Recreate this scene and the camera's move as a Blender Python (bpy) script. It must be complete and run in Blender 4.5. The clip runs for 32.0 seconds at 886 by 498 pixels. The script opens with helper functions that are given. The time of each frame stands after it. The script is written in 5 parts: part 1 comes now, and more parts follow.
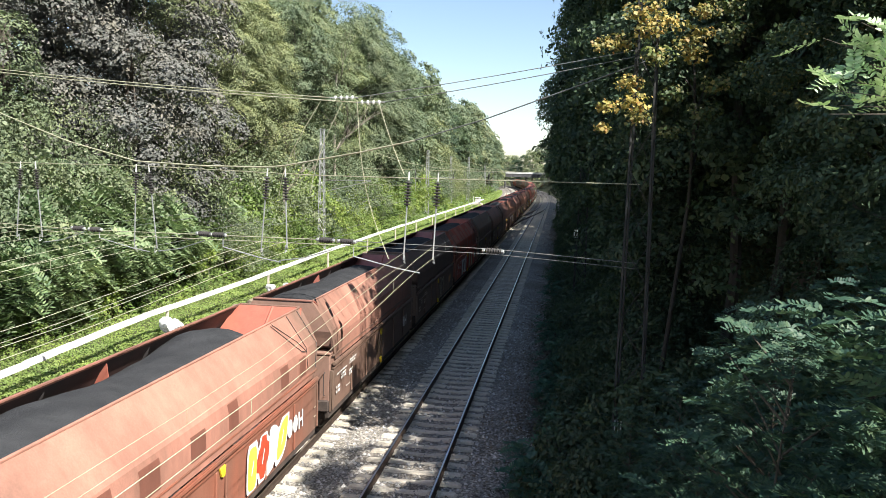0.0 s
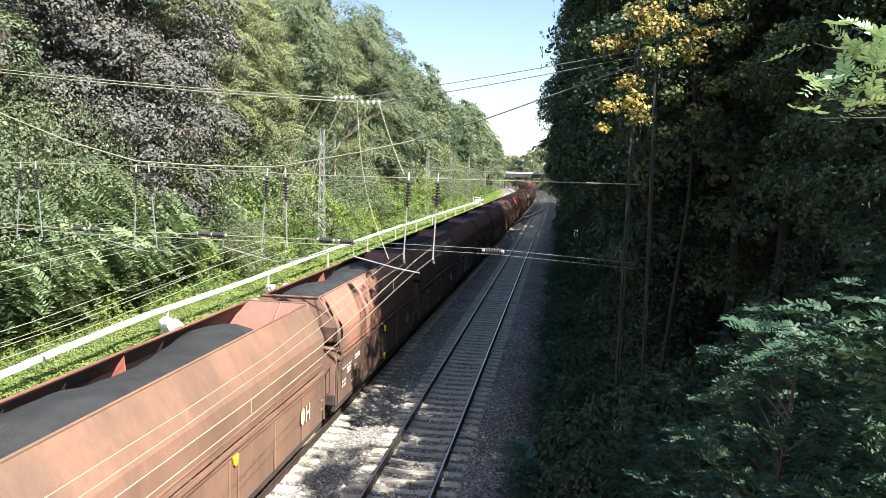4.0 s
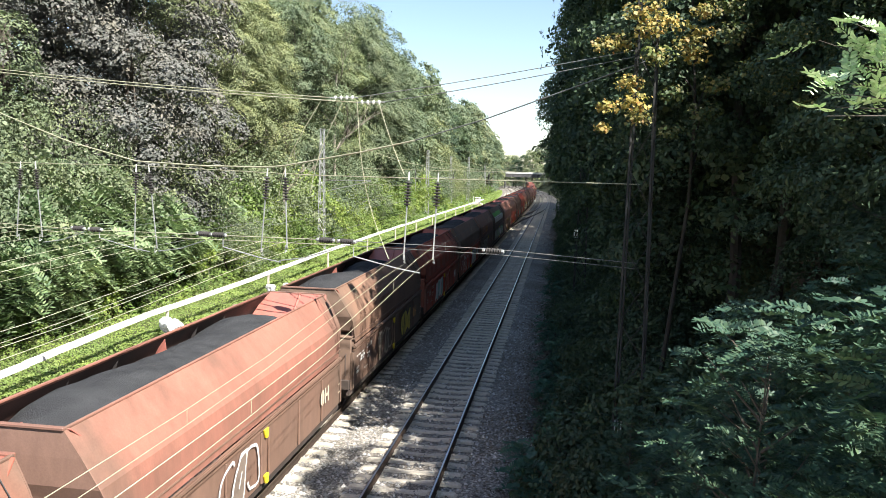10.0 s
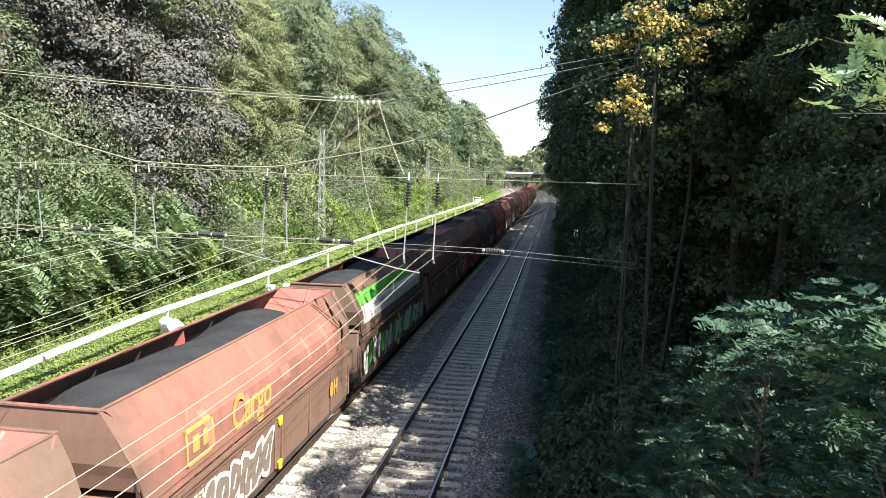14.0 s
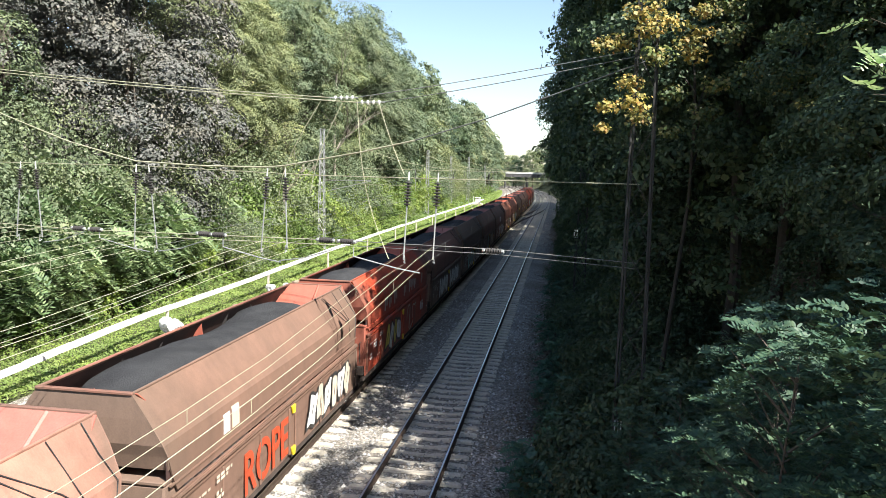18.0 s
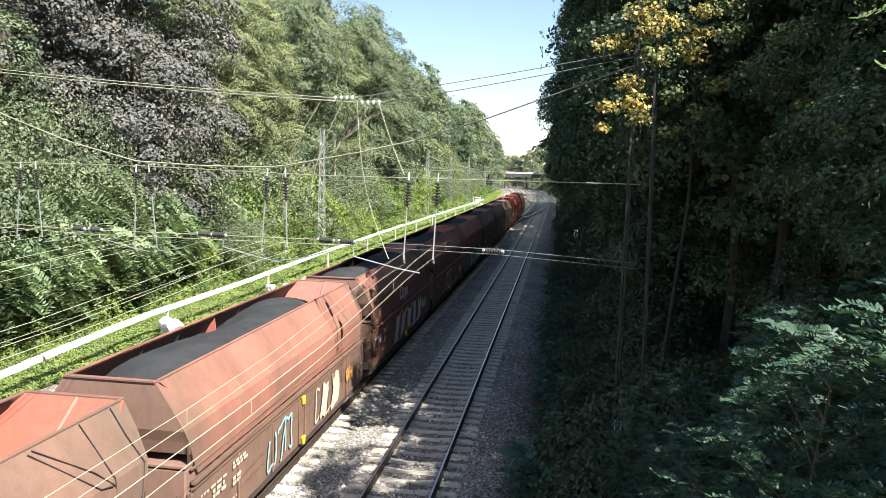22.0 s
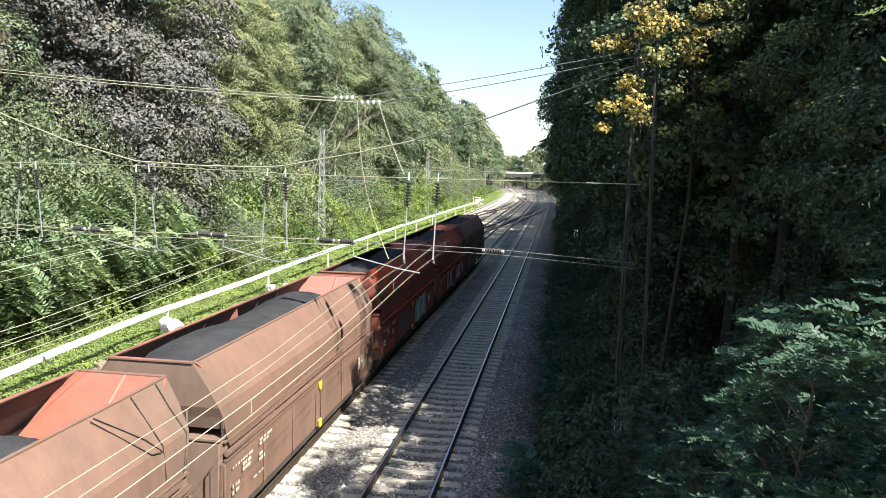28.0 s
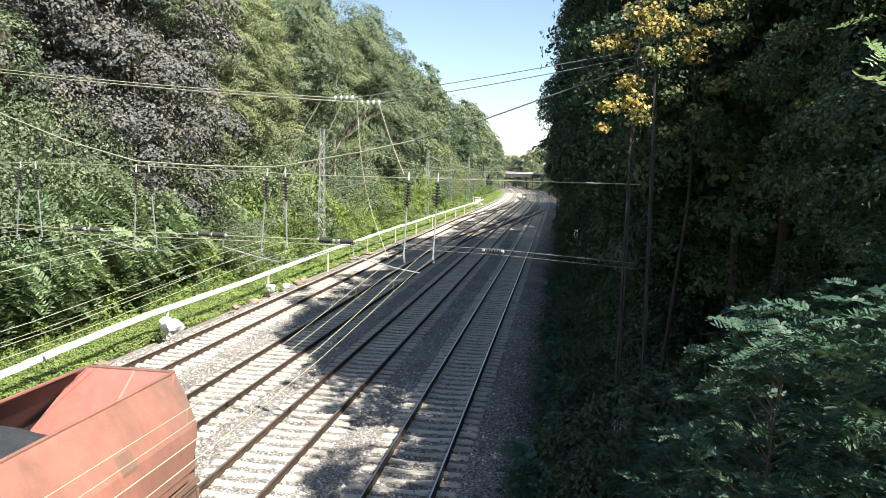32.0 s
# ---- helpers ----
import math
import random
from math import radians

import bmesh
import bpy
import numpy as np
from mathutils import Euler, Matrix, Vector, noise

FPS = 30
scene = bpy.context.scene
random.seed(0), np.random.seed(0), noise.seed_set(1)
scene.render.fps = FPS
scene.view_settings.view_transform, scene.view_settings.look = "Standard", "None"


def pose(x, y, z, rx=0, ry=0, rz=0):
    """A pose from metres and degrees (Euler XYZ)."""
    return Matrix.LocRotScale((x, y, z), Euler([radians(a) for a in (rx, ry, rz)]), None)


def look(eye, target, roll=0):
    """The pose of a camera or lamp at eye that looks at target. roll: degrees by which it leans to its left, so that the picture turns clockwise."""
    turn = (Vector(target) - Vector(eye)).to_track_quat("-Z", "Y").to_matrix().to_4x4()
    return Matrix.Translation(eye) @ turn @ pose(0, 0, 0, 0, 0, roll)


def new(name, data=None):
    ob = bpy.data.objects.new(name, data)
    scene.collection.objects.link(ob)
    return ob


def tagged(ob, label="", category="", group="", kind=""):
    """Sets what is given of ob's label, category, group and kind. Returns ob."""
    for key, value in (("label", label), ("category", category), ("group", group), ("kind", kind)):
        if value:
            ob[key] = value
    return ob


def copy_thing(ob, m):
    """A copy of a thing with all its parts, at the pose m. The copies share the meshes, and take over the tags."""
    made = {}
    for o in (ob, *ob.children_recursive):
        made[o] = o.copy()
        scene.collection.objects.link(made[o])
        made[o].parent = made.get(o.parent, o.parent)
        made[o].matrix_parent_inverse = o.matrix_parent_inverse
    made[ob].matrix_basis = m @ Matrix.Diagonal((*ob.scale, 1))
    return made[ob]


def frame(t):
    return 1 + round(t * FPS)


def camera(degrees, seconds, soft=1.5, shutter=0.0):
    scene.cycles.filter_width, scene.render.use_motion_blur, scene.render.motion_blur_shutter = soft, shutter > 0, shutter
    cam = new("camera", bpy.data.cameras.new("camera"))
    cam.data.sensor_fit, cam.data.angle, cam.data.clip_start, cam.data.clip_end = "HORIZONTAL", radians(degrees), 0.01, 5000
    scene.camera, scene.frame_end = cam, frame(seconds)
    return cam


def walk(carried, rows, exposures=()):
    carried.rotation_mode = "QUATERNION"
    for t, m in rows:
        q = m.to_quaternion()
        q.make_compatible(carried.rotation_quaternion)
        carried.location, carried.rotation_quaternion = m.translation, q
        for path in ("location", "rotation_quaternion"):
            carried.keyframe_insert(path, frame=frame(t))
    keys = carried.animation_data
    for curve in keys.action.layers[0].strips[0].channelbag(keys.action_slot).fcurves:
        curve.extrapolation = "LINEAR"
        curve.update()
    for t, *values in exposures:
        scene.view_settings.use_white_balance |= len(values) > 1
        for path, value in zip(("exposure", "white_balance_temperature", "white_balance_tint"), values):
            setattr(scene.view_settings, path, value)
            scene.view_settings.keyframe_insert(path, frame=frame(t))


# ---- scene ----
EYE = Vector((0.0, 0.0, 8.033))
AIM = EYE + 10 * Vector((-0.148304, 0.983528, -0.103341))
cam = camera(60.635, 32.0, soft=0.75)
walk(cam, [(0.0, look(EYE, AIM, 1.504)), (32.0, look(EYE, AIM, 1.504))],
     [(0.0, 1.47), (1.0, 1.55), (2.5, 1.68), (22.5, 1.65), (25.0, 1.55), (28.0, 1.67), (31.0, 1.67), (32.0, 1.49)])

# ---- light ----
SUN_EL, SUN_AZ = radians(47), radians(126)
world = bpy.data.worlds.new("sky")
scene.world = world
world.use_nodes = True
wn = world.node_tree.nodes
sky = wn.new("ShaderNodeTexSky")
sky.sky_type, sky.sun_disc = "NISHITA", False
sky.sun_elevation, sky.sun_rotation = SUN_EL, SUN_AZ
sky.air_density, sky.dust_density, sky.ozone_density = 1.0, 0.5, 1.0
wn["Background"].inputs["Strength"].default_value = 0.07
world.node_tree.links.new(sky.outputs[0], wn["Background"].inputs["Color"])
sun = new("sun", bpy.data.lights.new("sun", "SUN"))
sun.data.energy, sun.data.angle, sun.data.color = 5.0, radians(0.53), (1.0, 0.965, 0.91)
SUN_DIR = Vector((math.sin(SUN_AZ) * math.cos(SUN_EL), math.cos(SUN_AZ) * math.cos(SUN_EL), math.sin(SUN_EL)))
sun.matrix_world = look(SUN_DIR * 200, (0, 0, 0))


# ---- materials ----
def nodes_of(name):
    m = bpy.data.materials.new(name)
    m.use_nodes = True
    t = m.node_tree
    return m, t.nodes, t.links, t.nodes["Principled BSDF"]


def noise_node(n, l, coord, scale, detail=4.0, rough=0.6):
    t = n.new("ShaderNodeTexNoise")
    t.inputs["Scale"].default_value, t.inputs["Detail"].default_value, t.inputs["Roughness"].default_value = scale, detail, rough
    l.new(coord, t.inputs["Vector"])
    return t.outputs["Fac"]


def ramp(n, l, fac, stops):
    r = n.new("ShaderNodeValToRGB")
    while len(r.color_ramp.elements) < len(stops):
        r.color_ramp.elements.new(0.5)
    for e, (p, c) in zip(r.color_ramp.elements, stops):
        e.position, e.color = p, (*c, 1)
    l.new(fac, r.inputs[0])
    return r.outputs[0]


def mix(n, l, fac, a, b, kind="MIX"):
    x = n.new("ShaderNodeMix")
    x.data_type, x.blend_type = "RGBA", kind
    for v, s in ((fac, 0), (a, 6), (b, 7)):
        if isinstance(v, (int, float)):
            x.inputs[s].default_value = v
        elif isinstance(v, tuple):
            x.inputs[s].default_value = (*v, 1)
        else:
            l.new(v, x.inputs[s])
    return x.outputs[2]


def surface(name, dark, light, scale=3.0, rough=0.8, bump=0.3, metal=0.0, fine=40.0, vary=0.15, space="Object", dist=0.01):
    """Two-scale mottled surface: broad stains between two colours, fine grain in colour and relief, a shift from piece to piece."""
    m, n, l, b = nodes_of(name)
    if space == "World":
        co = n.new("ShaderNodeNewGeometry").outputs["Position"]
    else:
        co = n.new("ShaderNodeTexCoord").outputs["Object"]
    broad = noise_node(n, l, co, scale)
    grain = noise_node(n, l, co, fine, 3.0)
    c = ramp(n, l, broad, [(0.3, dark), (0.7, light)])
    g = ramp(n, l, grain, [(0.3, (0.7, 0.7, 0.7)), (0.7, (1.25, 1.25, 1.25))])
    c = mix(n, l, 0.6, c, g, "MULTIPLY")
    r = n.new("ShaderNodeObjectInfo").outputs["Random"]
    v = ramp(n, l, r, [(0.0, (1 - vary,) * 3), (1.0, (1 + vary,) * 3)])
    c = mix(n, l, 1.0, c, v, "MULTIPLY")
    l.new(c, b.inputs["Base Color"])
    b.inputs["Roughness"].default_value, b.inputs["Metallic"].default_value = rough, metal
    if bump:
        bp = n.new("ShaderNodeBump")
        bp.inputs["Strength"].default_value, bp.inputs["Distance"].default_value = bump, dist
        l.new(grain, bp.inputs["Height"])
        l.new(bp.outputs[0], b.inputs["Normal"])
    return m


def foliage(name, colours, through_light=0.35, rough=0.55, gloss=0.3):
    """Leaves: colour by leaf and by plant, some light passing through."""
    m, n, l, b = nodes_of(name)
    isl = n.new("ShaderNodeNewGeometry").outputs["Random Per Island"]
    k = len(colours) - 1
    c = ramp(n, l, isl, [(i / k, c) for i, c in enumerate(colours)])
    r = n.new("ShaderNodeObjectInfo").outputs["Random"]
    v = ramp(n, l, r, [(0.0, (0.72, 0.8, 0.8)), (0.5, (1.0, 1.0, 1.0)), (1.0, (1.16, 1.13, 0.95))])
    c = mix(n, l, 1.0, c, v, "MULTIPLY")
    spray = noise_node(n, l, n.new("ShaderNodeTexCoord").outputs["Object"], 0.55, 2.0)
    c = mix(n, l, 1.0, c, ramp(n, l, spray, [(0.3, (0.68, 0.74, 0.74)), (0.5, (1.0, 1.0, 1.0)), (0.7, (1.28, 1.22, 1.05))]), "MULTIPLY")
    l.new(c, b.inputs["Base Color"])
    b.inputs["Roughness"].default_value = rough
    b.inputs["Specular IOR Level"].default_value = gloss
    tr = n.new("ShaderNodeBsdfTranslucent")
    t2 = mix(n, l, 1.0, c, (1.08, 1.15, 0.85), "MULTIPLY")
    l.new(t2, tr.inputs["Color"])
    ms = n.new("ShaderNodeMixShader")
    ms.inputs[0].default_value = through_light
    l.new(b.outputs[0], ms.inputs[1])
    l.new(tr.outputs[0], ms.inputs[2])
    l.new(ms.outputs[0], n["Material Output"].inputs["Surface"])
    return m


M_LEAF = foliage("leaf_green", [(0.105, 0.138, 0.078), (0.15, 0.185, 0.107), (0.185, 0.213, 0.13)], 0.2)
M_LEAF_OLIVE = foliage("leaf_olive", [(0.123, 0.15, 0.082), (0.162, 0.19, 0.105), (0.198, 0.217, 0.13)], 0.2)
M_LEAF_GREY = foliage("leaf_greyish", [(0.085, 0.088, 0.077), (0.125, 0.125, 0.112), (0.175, 0.17, 0.157)], 0.06, 0.7, 0.15)
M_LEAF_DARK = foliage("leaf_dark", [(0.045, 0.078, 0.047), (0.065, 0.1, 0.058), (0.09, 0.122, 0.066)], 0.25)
M_LEAF_BRIGHT = foliage("leaf_bright", [(0.135, 0.2, 0.05), (0.185, 0.255, 0.07), (0.235, 0.288, 0.1)], 0.3)
M_LEAF_GOLD = foliage("leaf_golden", [(0.12, 0.14, 0.04), (0.37, 0.27, 0.085), (0.43, 0.36, 0.15), (0.22, 0.22, 0.07), (0.4, 0.21, 0.09)])
# Robinia leaves darkened and bluish: shade on the young trees is in the colour.
M_LEAF_ROBINIA = foliage("leaf_pinnate_shaded", [(0.026, 0.06, 0.044), (0.042, 0.085, 0.058), (0.07, 0.112, 0.068)], 0.15)
M_LEAF_TEAL = foliage("leaf_bluish", [(0.05, 0.115, 0.085), (0.075, 0.155, 0.11), (0.1, 0.18, 0.12)], 0.2)
M_LEAF_SUMAC = foliage("leaf_sumac", [(0.14, 0.205, 0.105), (0.22, 0.29, 0.15), (0.31, 0.36, 0.2)], 0.33)
M_BARK = surface("bark", (0.05, 0.04, 0.03), (0.12, 0.10, 0.08), 2.0, 0.9, 0.6, fine=14)
# Bark darkened for the right-hand trunks; the wood's shade is in the colour.
M_BARK_SHADE = surface("bark_shaded", (0.022, 0.02, 0.016), (0.055, 0.048, 0.04), 2.0, 0.9, 0.6, fine=14)
M_BARK_PALE = surface("bark_pale", (0.16, 0.14, 0.11), (0.3, 0.27, 0.22), 2.0, 0.9, 0.5, fine=14)
M_SOIL = surface("forest_soil", (0.035, 0.045, 0.015), (0.09, 0.10, 0.03), 0.4, 0.95, 0.8, fine=9, space="World", dist=0.05)
M_RAIL = surface("rail_rust", (0.03, 0.02, 0.015), (0.075, 0.05, 0.035), 3, 0.7, 0.2, 0.3)
M_RAILTOP = surface("rail_polished", (0.4, 0.4, 0.41), (0.55, 0.55, 0.55), 2, 0.3, 0.0, 1.0)
M_CONCRETE = surface("sleeper_concrete", (0.4, 0.36, 0.29), (0.56, 0.505, 0.41), 2.5, 0.9, 0.4, fine=30, vary=0.12)
M_STEEL = surface("galvanised_steel", (0.25, 0.26, 0.25), (0.42, 0.43, 0.42), 3, 0.55, 0.1, 0.5)
M_WIRE = surface("copper_wire", (0.34, 0.33, 0.22), (0.5, 0.48, 0.34), 2, 0.45, 0.0, 0.3)
# Darker copy of the wire; paints shade on the cross-span's and feeder's right parts.
M_WIRE_DARK = surface("wire_darkened", (0.12, 0.13, 0.12), (0.2, 0.2, 0.19), 2, 0.6, 0.0, 0.2)
M_INSUL = surface("brown_ceramic", (0.022, 0.02, 0.019), (0.05, 0.045, 0.042), 3, 0.55, 0.0)
M_INSUL_WHITE = surface("white_ceramic", (0.4, 0.4, 0.38), (0.6, 0.6, 0.57), 3, 0.35, 0.0)
M_WHITE = surface("white_duct", (0.5, 0.5, 0.46), (0.74, 0.74, 0.71), 1.2, 0.6, 0.1, fine=18)
# Near-black copy of the steel: the trees' shade is put into its colour.
M_STEEL_SHADE = surface("shaded_steel", (0.018, 0.018, 0.017), (0.04, 0.04, 0.037), 2, 0.8, 0.15)
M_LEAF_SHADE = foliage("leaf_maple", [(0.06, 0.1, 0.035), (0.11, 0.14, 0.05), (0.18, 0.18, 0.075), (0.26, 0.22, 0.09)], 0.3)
M_RAILDULL = surface("rail_dull", (0.16, 0.12, 0.09), (0.26, 0.21, 0.17), 2, 0.45, 0.0, 0.6)


# ---- building helpers ----
def mesh_object(name, bm, material, parent=None, label=""):
    me = bpy.data.meshes.new(name)
    bm.to_mesh(me)
    bm.free()
    me.materials.append(material)
    ob = new(name, me)
    if parent:
        ob.parent = parent
    if label:
        ob["label"] = label
    return ob


def part(name, bm, material, parent, label=""):
    return mesh_object(name, bm, material, parent, label)


def share(name, me, parent, m=None):
    """An object of its own on a mesh that alike pieces share."""
    ob = new(name, me)
    ob.parent = parent
    if m is not None:
        ob.matrix_basis = m
    return ob


def raw(name, verts, faces, material, smooth=False):
    me = bpy.data.meshes.new(name)
    me.from_pydata(verts, [], faces)
    me.materials.append(material)
    if smooth:
        me.shade_smooth()
    return me


def box(bm, x0, x1, y0, y1, z0, z1, m=None):
    v = bmesh.ops.create_cube(bm, size=1.0)["verts"]
    bmesh.ops.transform(bm, verts=v, matrix=Matrix.Translation(((x0 + x1) / 2, (y0 + y1) / 2, (z0 + z1) / 2)) @ Matrix.Diagonal((x1 - x0, y1 - y0, z1 - z0, 1)))
    if m is not None:
        bmesh.ops.transform(bm, verts=v, matrix=m)
    return v


def bevel(bm, w, seg=1):
    bmesh.ops.bevel(bm, geom=list(bm.edges), offset=w, segments=seg, affect="EDGES", clamp_overlap=True)


def tube(bm, pts, radii, sides=6, caps=True):
    """A tapered tube through the points."""
    rings = []
    pts = [Vector(p) for p in pts]
    for i, p in enumerate(pts):
        d = (pts[min(i + 1, len(pts) - 1)] - pts[max(i - 1, 0)]).normalized()
        a = d.orthogonal().normalized() if abs(d.z) > 0.95 else d.cross(Vector((0, 0, 1))).normalized()
        b = d.cross(a)
        r = radii[i] if isinstance(radii, (list, tuple)) else radii
        rings.append([bm.verts.new(p + a * (math.cos(q) * r) + b * (math.sin(q) * r)) for q in (2 * math.pi * k / sides for k in range(sides))])
    for r0, r1 in zip(rings, rings[1:]):
        for k in range(sides):
            bm.faces.new((r0[k], r0[(k + 1) % sides], r1[(k + 1) % sides], r1[k]))
    if caps:
        bm.faces.new(list(reversed(rings[0])))
        bm.faces.new(rings[-1])


def lathe(bm, prof, sides, m=None):
    """A turned body about z: prof is a list of (radius, z)."""
    rings = [[bm.verts.new((math.cos(2 * math.pi * k / sides) * r, math.sin(2 * math.pi * k / sides) * r, z)) for k in range(sides)] for r, z in prof]
    for r0, r1 in zip(rings, rings[1:]):
        for k in range(sides):
            bm.faces.new((r0[k], r0[(k + 1) % sides], r1[(k + 1) % sides], r1[k]))
    bm.faces.new(list(reversed(rings[0])))
    bm.faces.new(rings[-1])
    if m is not None:
        bmesh.ops.transform(bm, verts=[v for r in rings for v in r], matrix=m)


def thing(name, label, category, group="", m=None, kind=""):
    ob = new(name)
    ob.empty_display_size = 0.3
    if m is not None:
        ob.matrix_basis = m
    return tagged(ob, label, category, group, kind)


# ---- the plan: four parallel tracks along y, rail heads at z = 0 ----
TRACKS = {"a": -16.0, "b": -11.72, "c": -7.8, "d": -3.68}
BEND_Y, BEND_R = 195.0, 1600.0


def bend(y):
    return -max(0.0, y - BEND_Y) ** 2 / (2 * BEND_R)


def bend_turn(y):
    """Heading of the line at y, degrees about z."""
    return math.degrees(max(0.0, y - BEND_Y) / BEND_R)


def smoothstep(a, b, x):
    t = min(1.0, max(0.0, (x - a) / (b - a)))
    return t * t * (3 - 2 * t)


def ground_z(x, y):
    x = x - bend(y)
    if x > -2.0:
        z = -0.22 - 0.35 * smoothstep(-1.3, 0.2, x) + 6.9 * smoothstep(0.2, 11.5, x) * smoothstep(-5, 4, y)
        z += 0.25 * noise.noise((x * 0.35, y * 0.35, 1)) * smoothstep(0.5, 3, x)
    else:
        z = -0.22 - 0.35 * smoothstep(-17.6, -18.6, x) + 5.0 * smoothstep(-20.0, -33.0, x)
        z += 0.3 * noise.noise((x * 0.3, y * 0.3, 4)) * smoothstep(-19, -22, x)
    if -18.2 < x < -1.7:
        z += 0.02 * noise.noise((x * 1.7, y * 1.1, 7))
    return z


def spaced(stops):
    out = []
    for a, b, step in stops:
        n = max(1, round((b - a) / step))
        out += [a + (b - a) * i / n for i in range(n)]
    return out + [stops[-1][1]]


def ground_mesh(name, xs, ys, material, lift=0.0, hollow=0.0):
    verts = [(x + bend(y), y, ground_z(x + bend(y), y) + lift - (hollow if -18.9 < x < 0.1 else 0)) for y in ys for x in xs]
    w = len(xs)
    faces = [(j * w + i, j * w + i + 1, (j + 1) * w + i + 1, (j + 1) * w + i) for j in range(len(ys) - 1) for i in range(w - 1)]
    return new(name, raw(name, verts, faces, material, True))


def ballast_material():
    m, n, l, b = nodes_of("ballast")
    co = n.new("ShaderNodeNewGeometry").outputs["Position"]
    v = n.new("ShaderNodeTexVoronoi")
    v.inputs["Scale"].default_value = 17
    l.new(co, v.inputs["Vector"])
    stone = ramp(n, l, v.outputs["Color"], [(0.1, (0.14, 0.136, 0.128)), (0.5, (0.285, 0.273, 0.253)), (0.9, (0.48, 0.458, 0.42))])
    gap = ramp(n, l, v.outputs["Distance"], [(0.35, (1, 1, 1)), (0.75, (0.45, 0.43, 0.4))])
    c = mix(n, l, 1.0, stone, gap, "MULTIPLY")
    stain = ramp(n, l, noise_node(n, l, co, 0.35, 5), [(0.35, (0.72, 0.66, 0.58)), (0.65, (1.1, 1.08, 1.04))])
    c = mix(n, l, 1.0, c, stain, "MULTIPLY")
    l.new(c, b.inputs["Base Color"])
    b.inputs["Roughness"].default_value = 0.92
    bp = n.new("ShaderNodeBump")
    bp.invert = True
    bp.inputs["Strength"].default_value, bp.inputs["Distance"].default_value = 0.6, 0.03
    l.new(v.outputs["Distance"], bp.inputs["Height"])
    l.new(bp.outputs[0], b.inputs["Normal"])
    return m


M_BALLAST = ballast_material()
YS = spaced([(-60, 8, 4), (8, 60, 0.8), (60, 200, 2.5), (200, 460, 8), (460, 1500, 80)])
tagged(ground_mesh("ground", spaced([(-900, -60, 60), (-60, -34, 2.5), (-34, -18, 0.8), (-18, 0, 0.9), (0, 12, 0.75), (12, 60, 6), (60, 900, 60)]), YS, M_SOIL, 0.0, 0.3),
       "green overgrown soil of a wooded railway cutting", "ground", kind="structure")
tagged(ground_mesh("ballast_bed", spaced([(-19.0, 0.5, 0.35)]), [y for y in YS if -40 <= y <= 460], M_BALLAST, -0.03),
       "grey crushed stone ballast under four railway tracks", "ballast", kind="structure")


# ---- tracks ----
GAUGE = 0.835  # half the distance between the rails
RAIL_PROFILE = [(-0.075, -0.172), (0.075, -0.172), (0.075, -0.16), (0.012, -0.14), (0.012, -0.045), (0.036, -0.035), (0.036, -0.004), (-0.036, -0.004), (-0.036, -0.035), (-0.012, -0.045), (-0.012, -0.14), (-0.075, -0.16)]


def sweep(name, prof, ys, cx, material, off=0.0, closed=True):
    """A profile in x and z carried along y past the places cx(y)."""
    n = len(prof)
    verts = [(cx(y) + off + px, y, pz) for y in ys for px, pz in prof]
    k = n if closed else n - 1
    faces = [(j * n + i, (j + 1) * n + i, (j + 1) * n + (i + 1) % n, j * n + (i + 1) % n) for j in range(len(ys) - 1) for i in range(k)]
    return raw(name, verts, faces, material)


def sleeper_mesh():
    bm = bmesh.new()
    # pre-stressed concrete sleeper: high shoulders under the rails, waisted middle
    xs = [-1.44, -1.36, -0.5, -0.28, 0.28, 0.5, 1.36, 1.44]
    tops = [-0.215, -0.178, -0.178, -0.205, -0.205, -0.178, -0.178, -0.215]
    half = [0.085, 0.1, 0.096, 0.082, 0.082, 0.096, 0.1, 0.085]
    rows = [[bm.verts.new((x, -h - 0.03, -0.32)), bm.verts.new((x, -h, t)), bm.verts.new((x, h, t)), bm.verts.new((x, h + 0.03, -0.32))] for x, t, h in zip(xs, tops, half)]
    for a, b in zip(rows, rows[1:]):
        for i in range(3):
            bm.faces.new((a[i], b[i], b[i + 1], a[i + 1]))
    bm.faces.new(rows[0])
    bm.faces.new(list(reversed(rows[-1])))
    for s in (-GAUGE, GAUGE):
        for o in (-0.13, 0.13):
            box(bm, s + o - 0.05, s + o + 0.05, -0.06, 0.06, -0.178, -0.145)
    bmesh.ops.recalc_face_normals(bm, faces=list(bm.faces))
    me = bpy.data.meshes.new("sleeper")
    bm.to_mesh(me)
    bm.free()
    me.materials.append(M_CONCRETE)
    return me


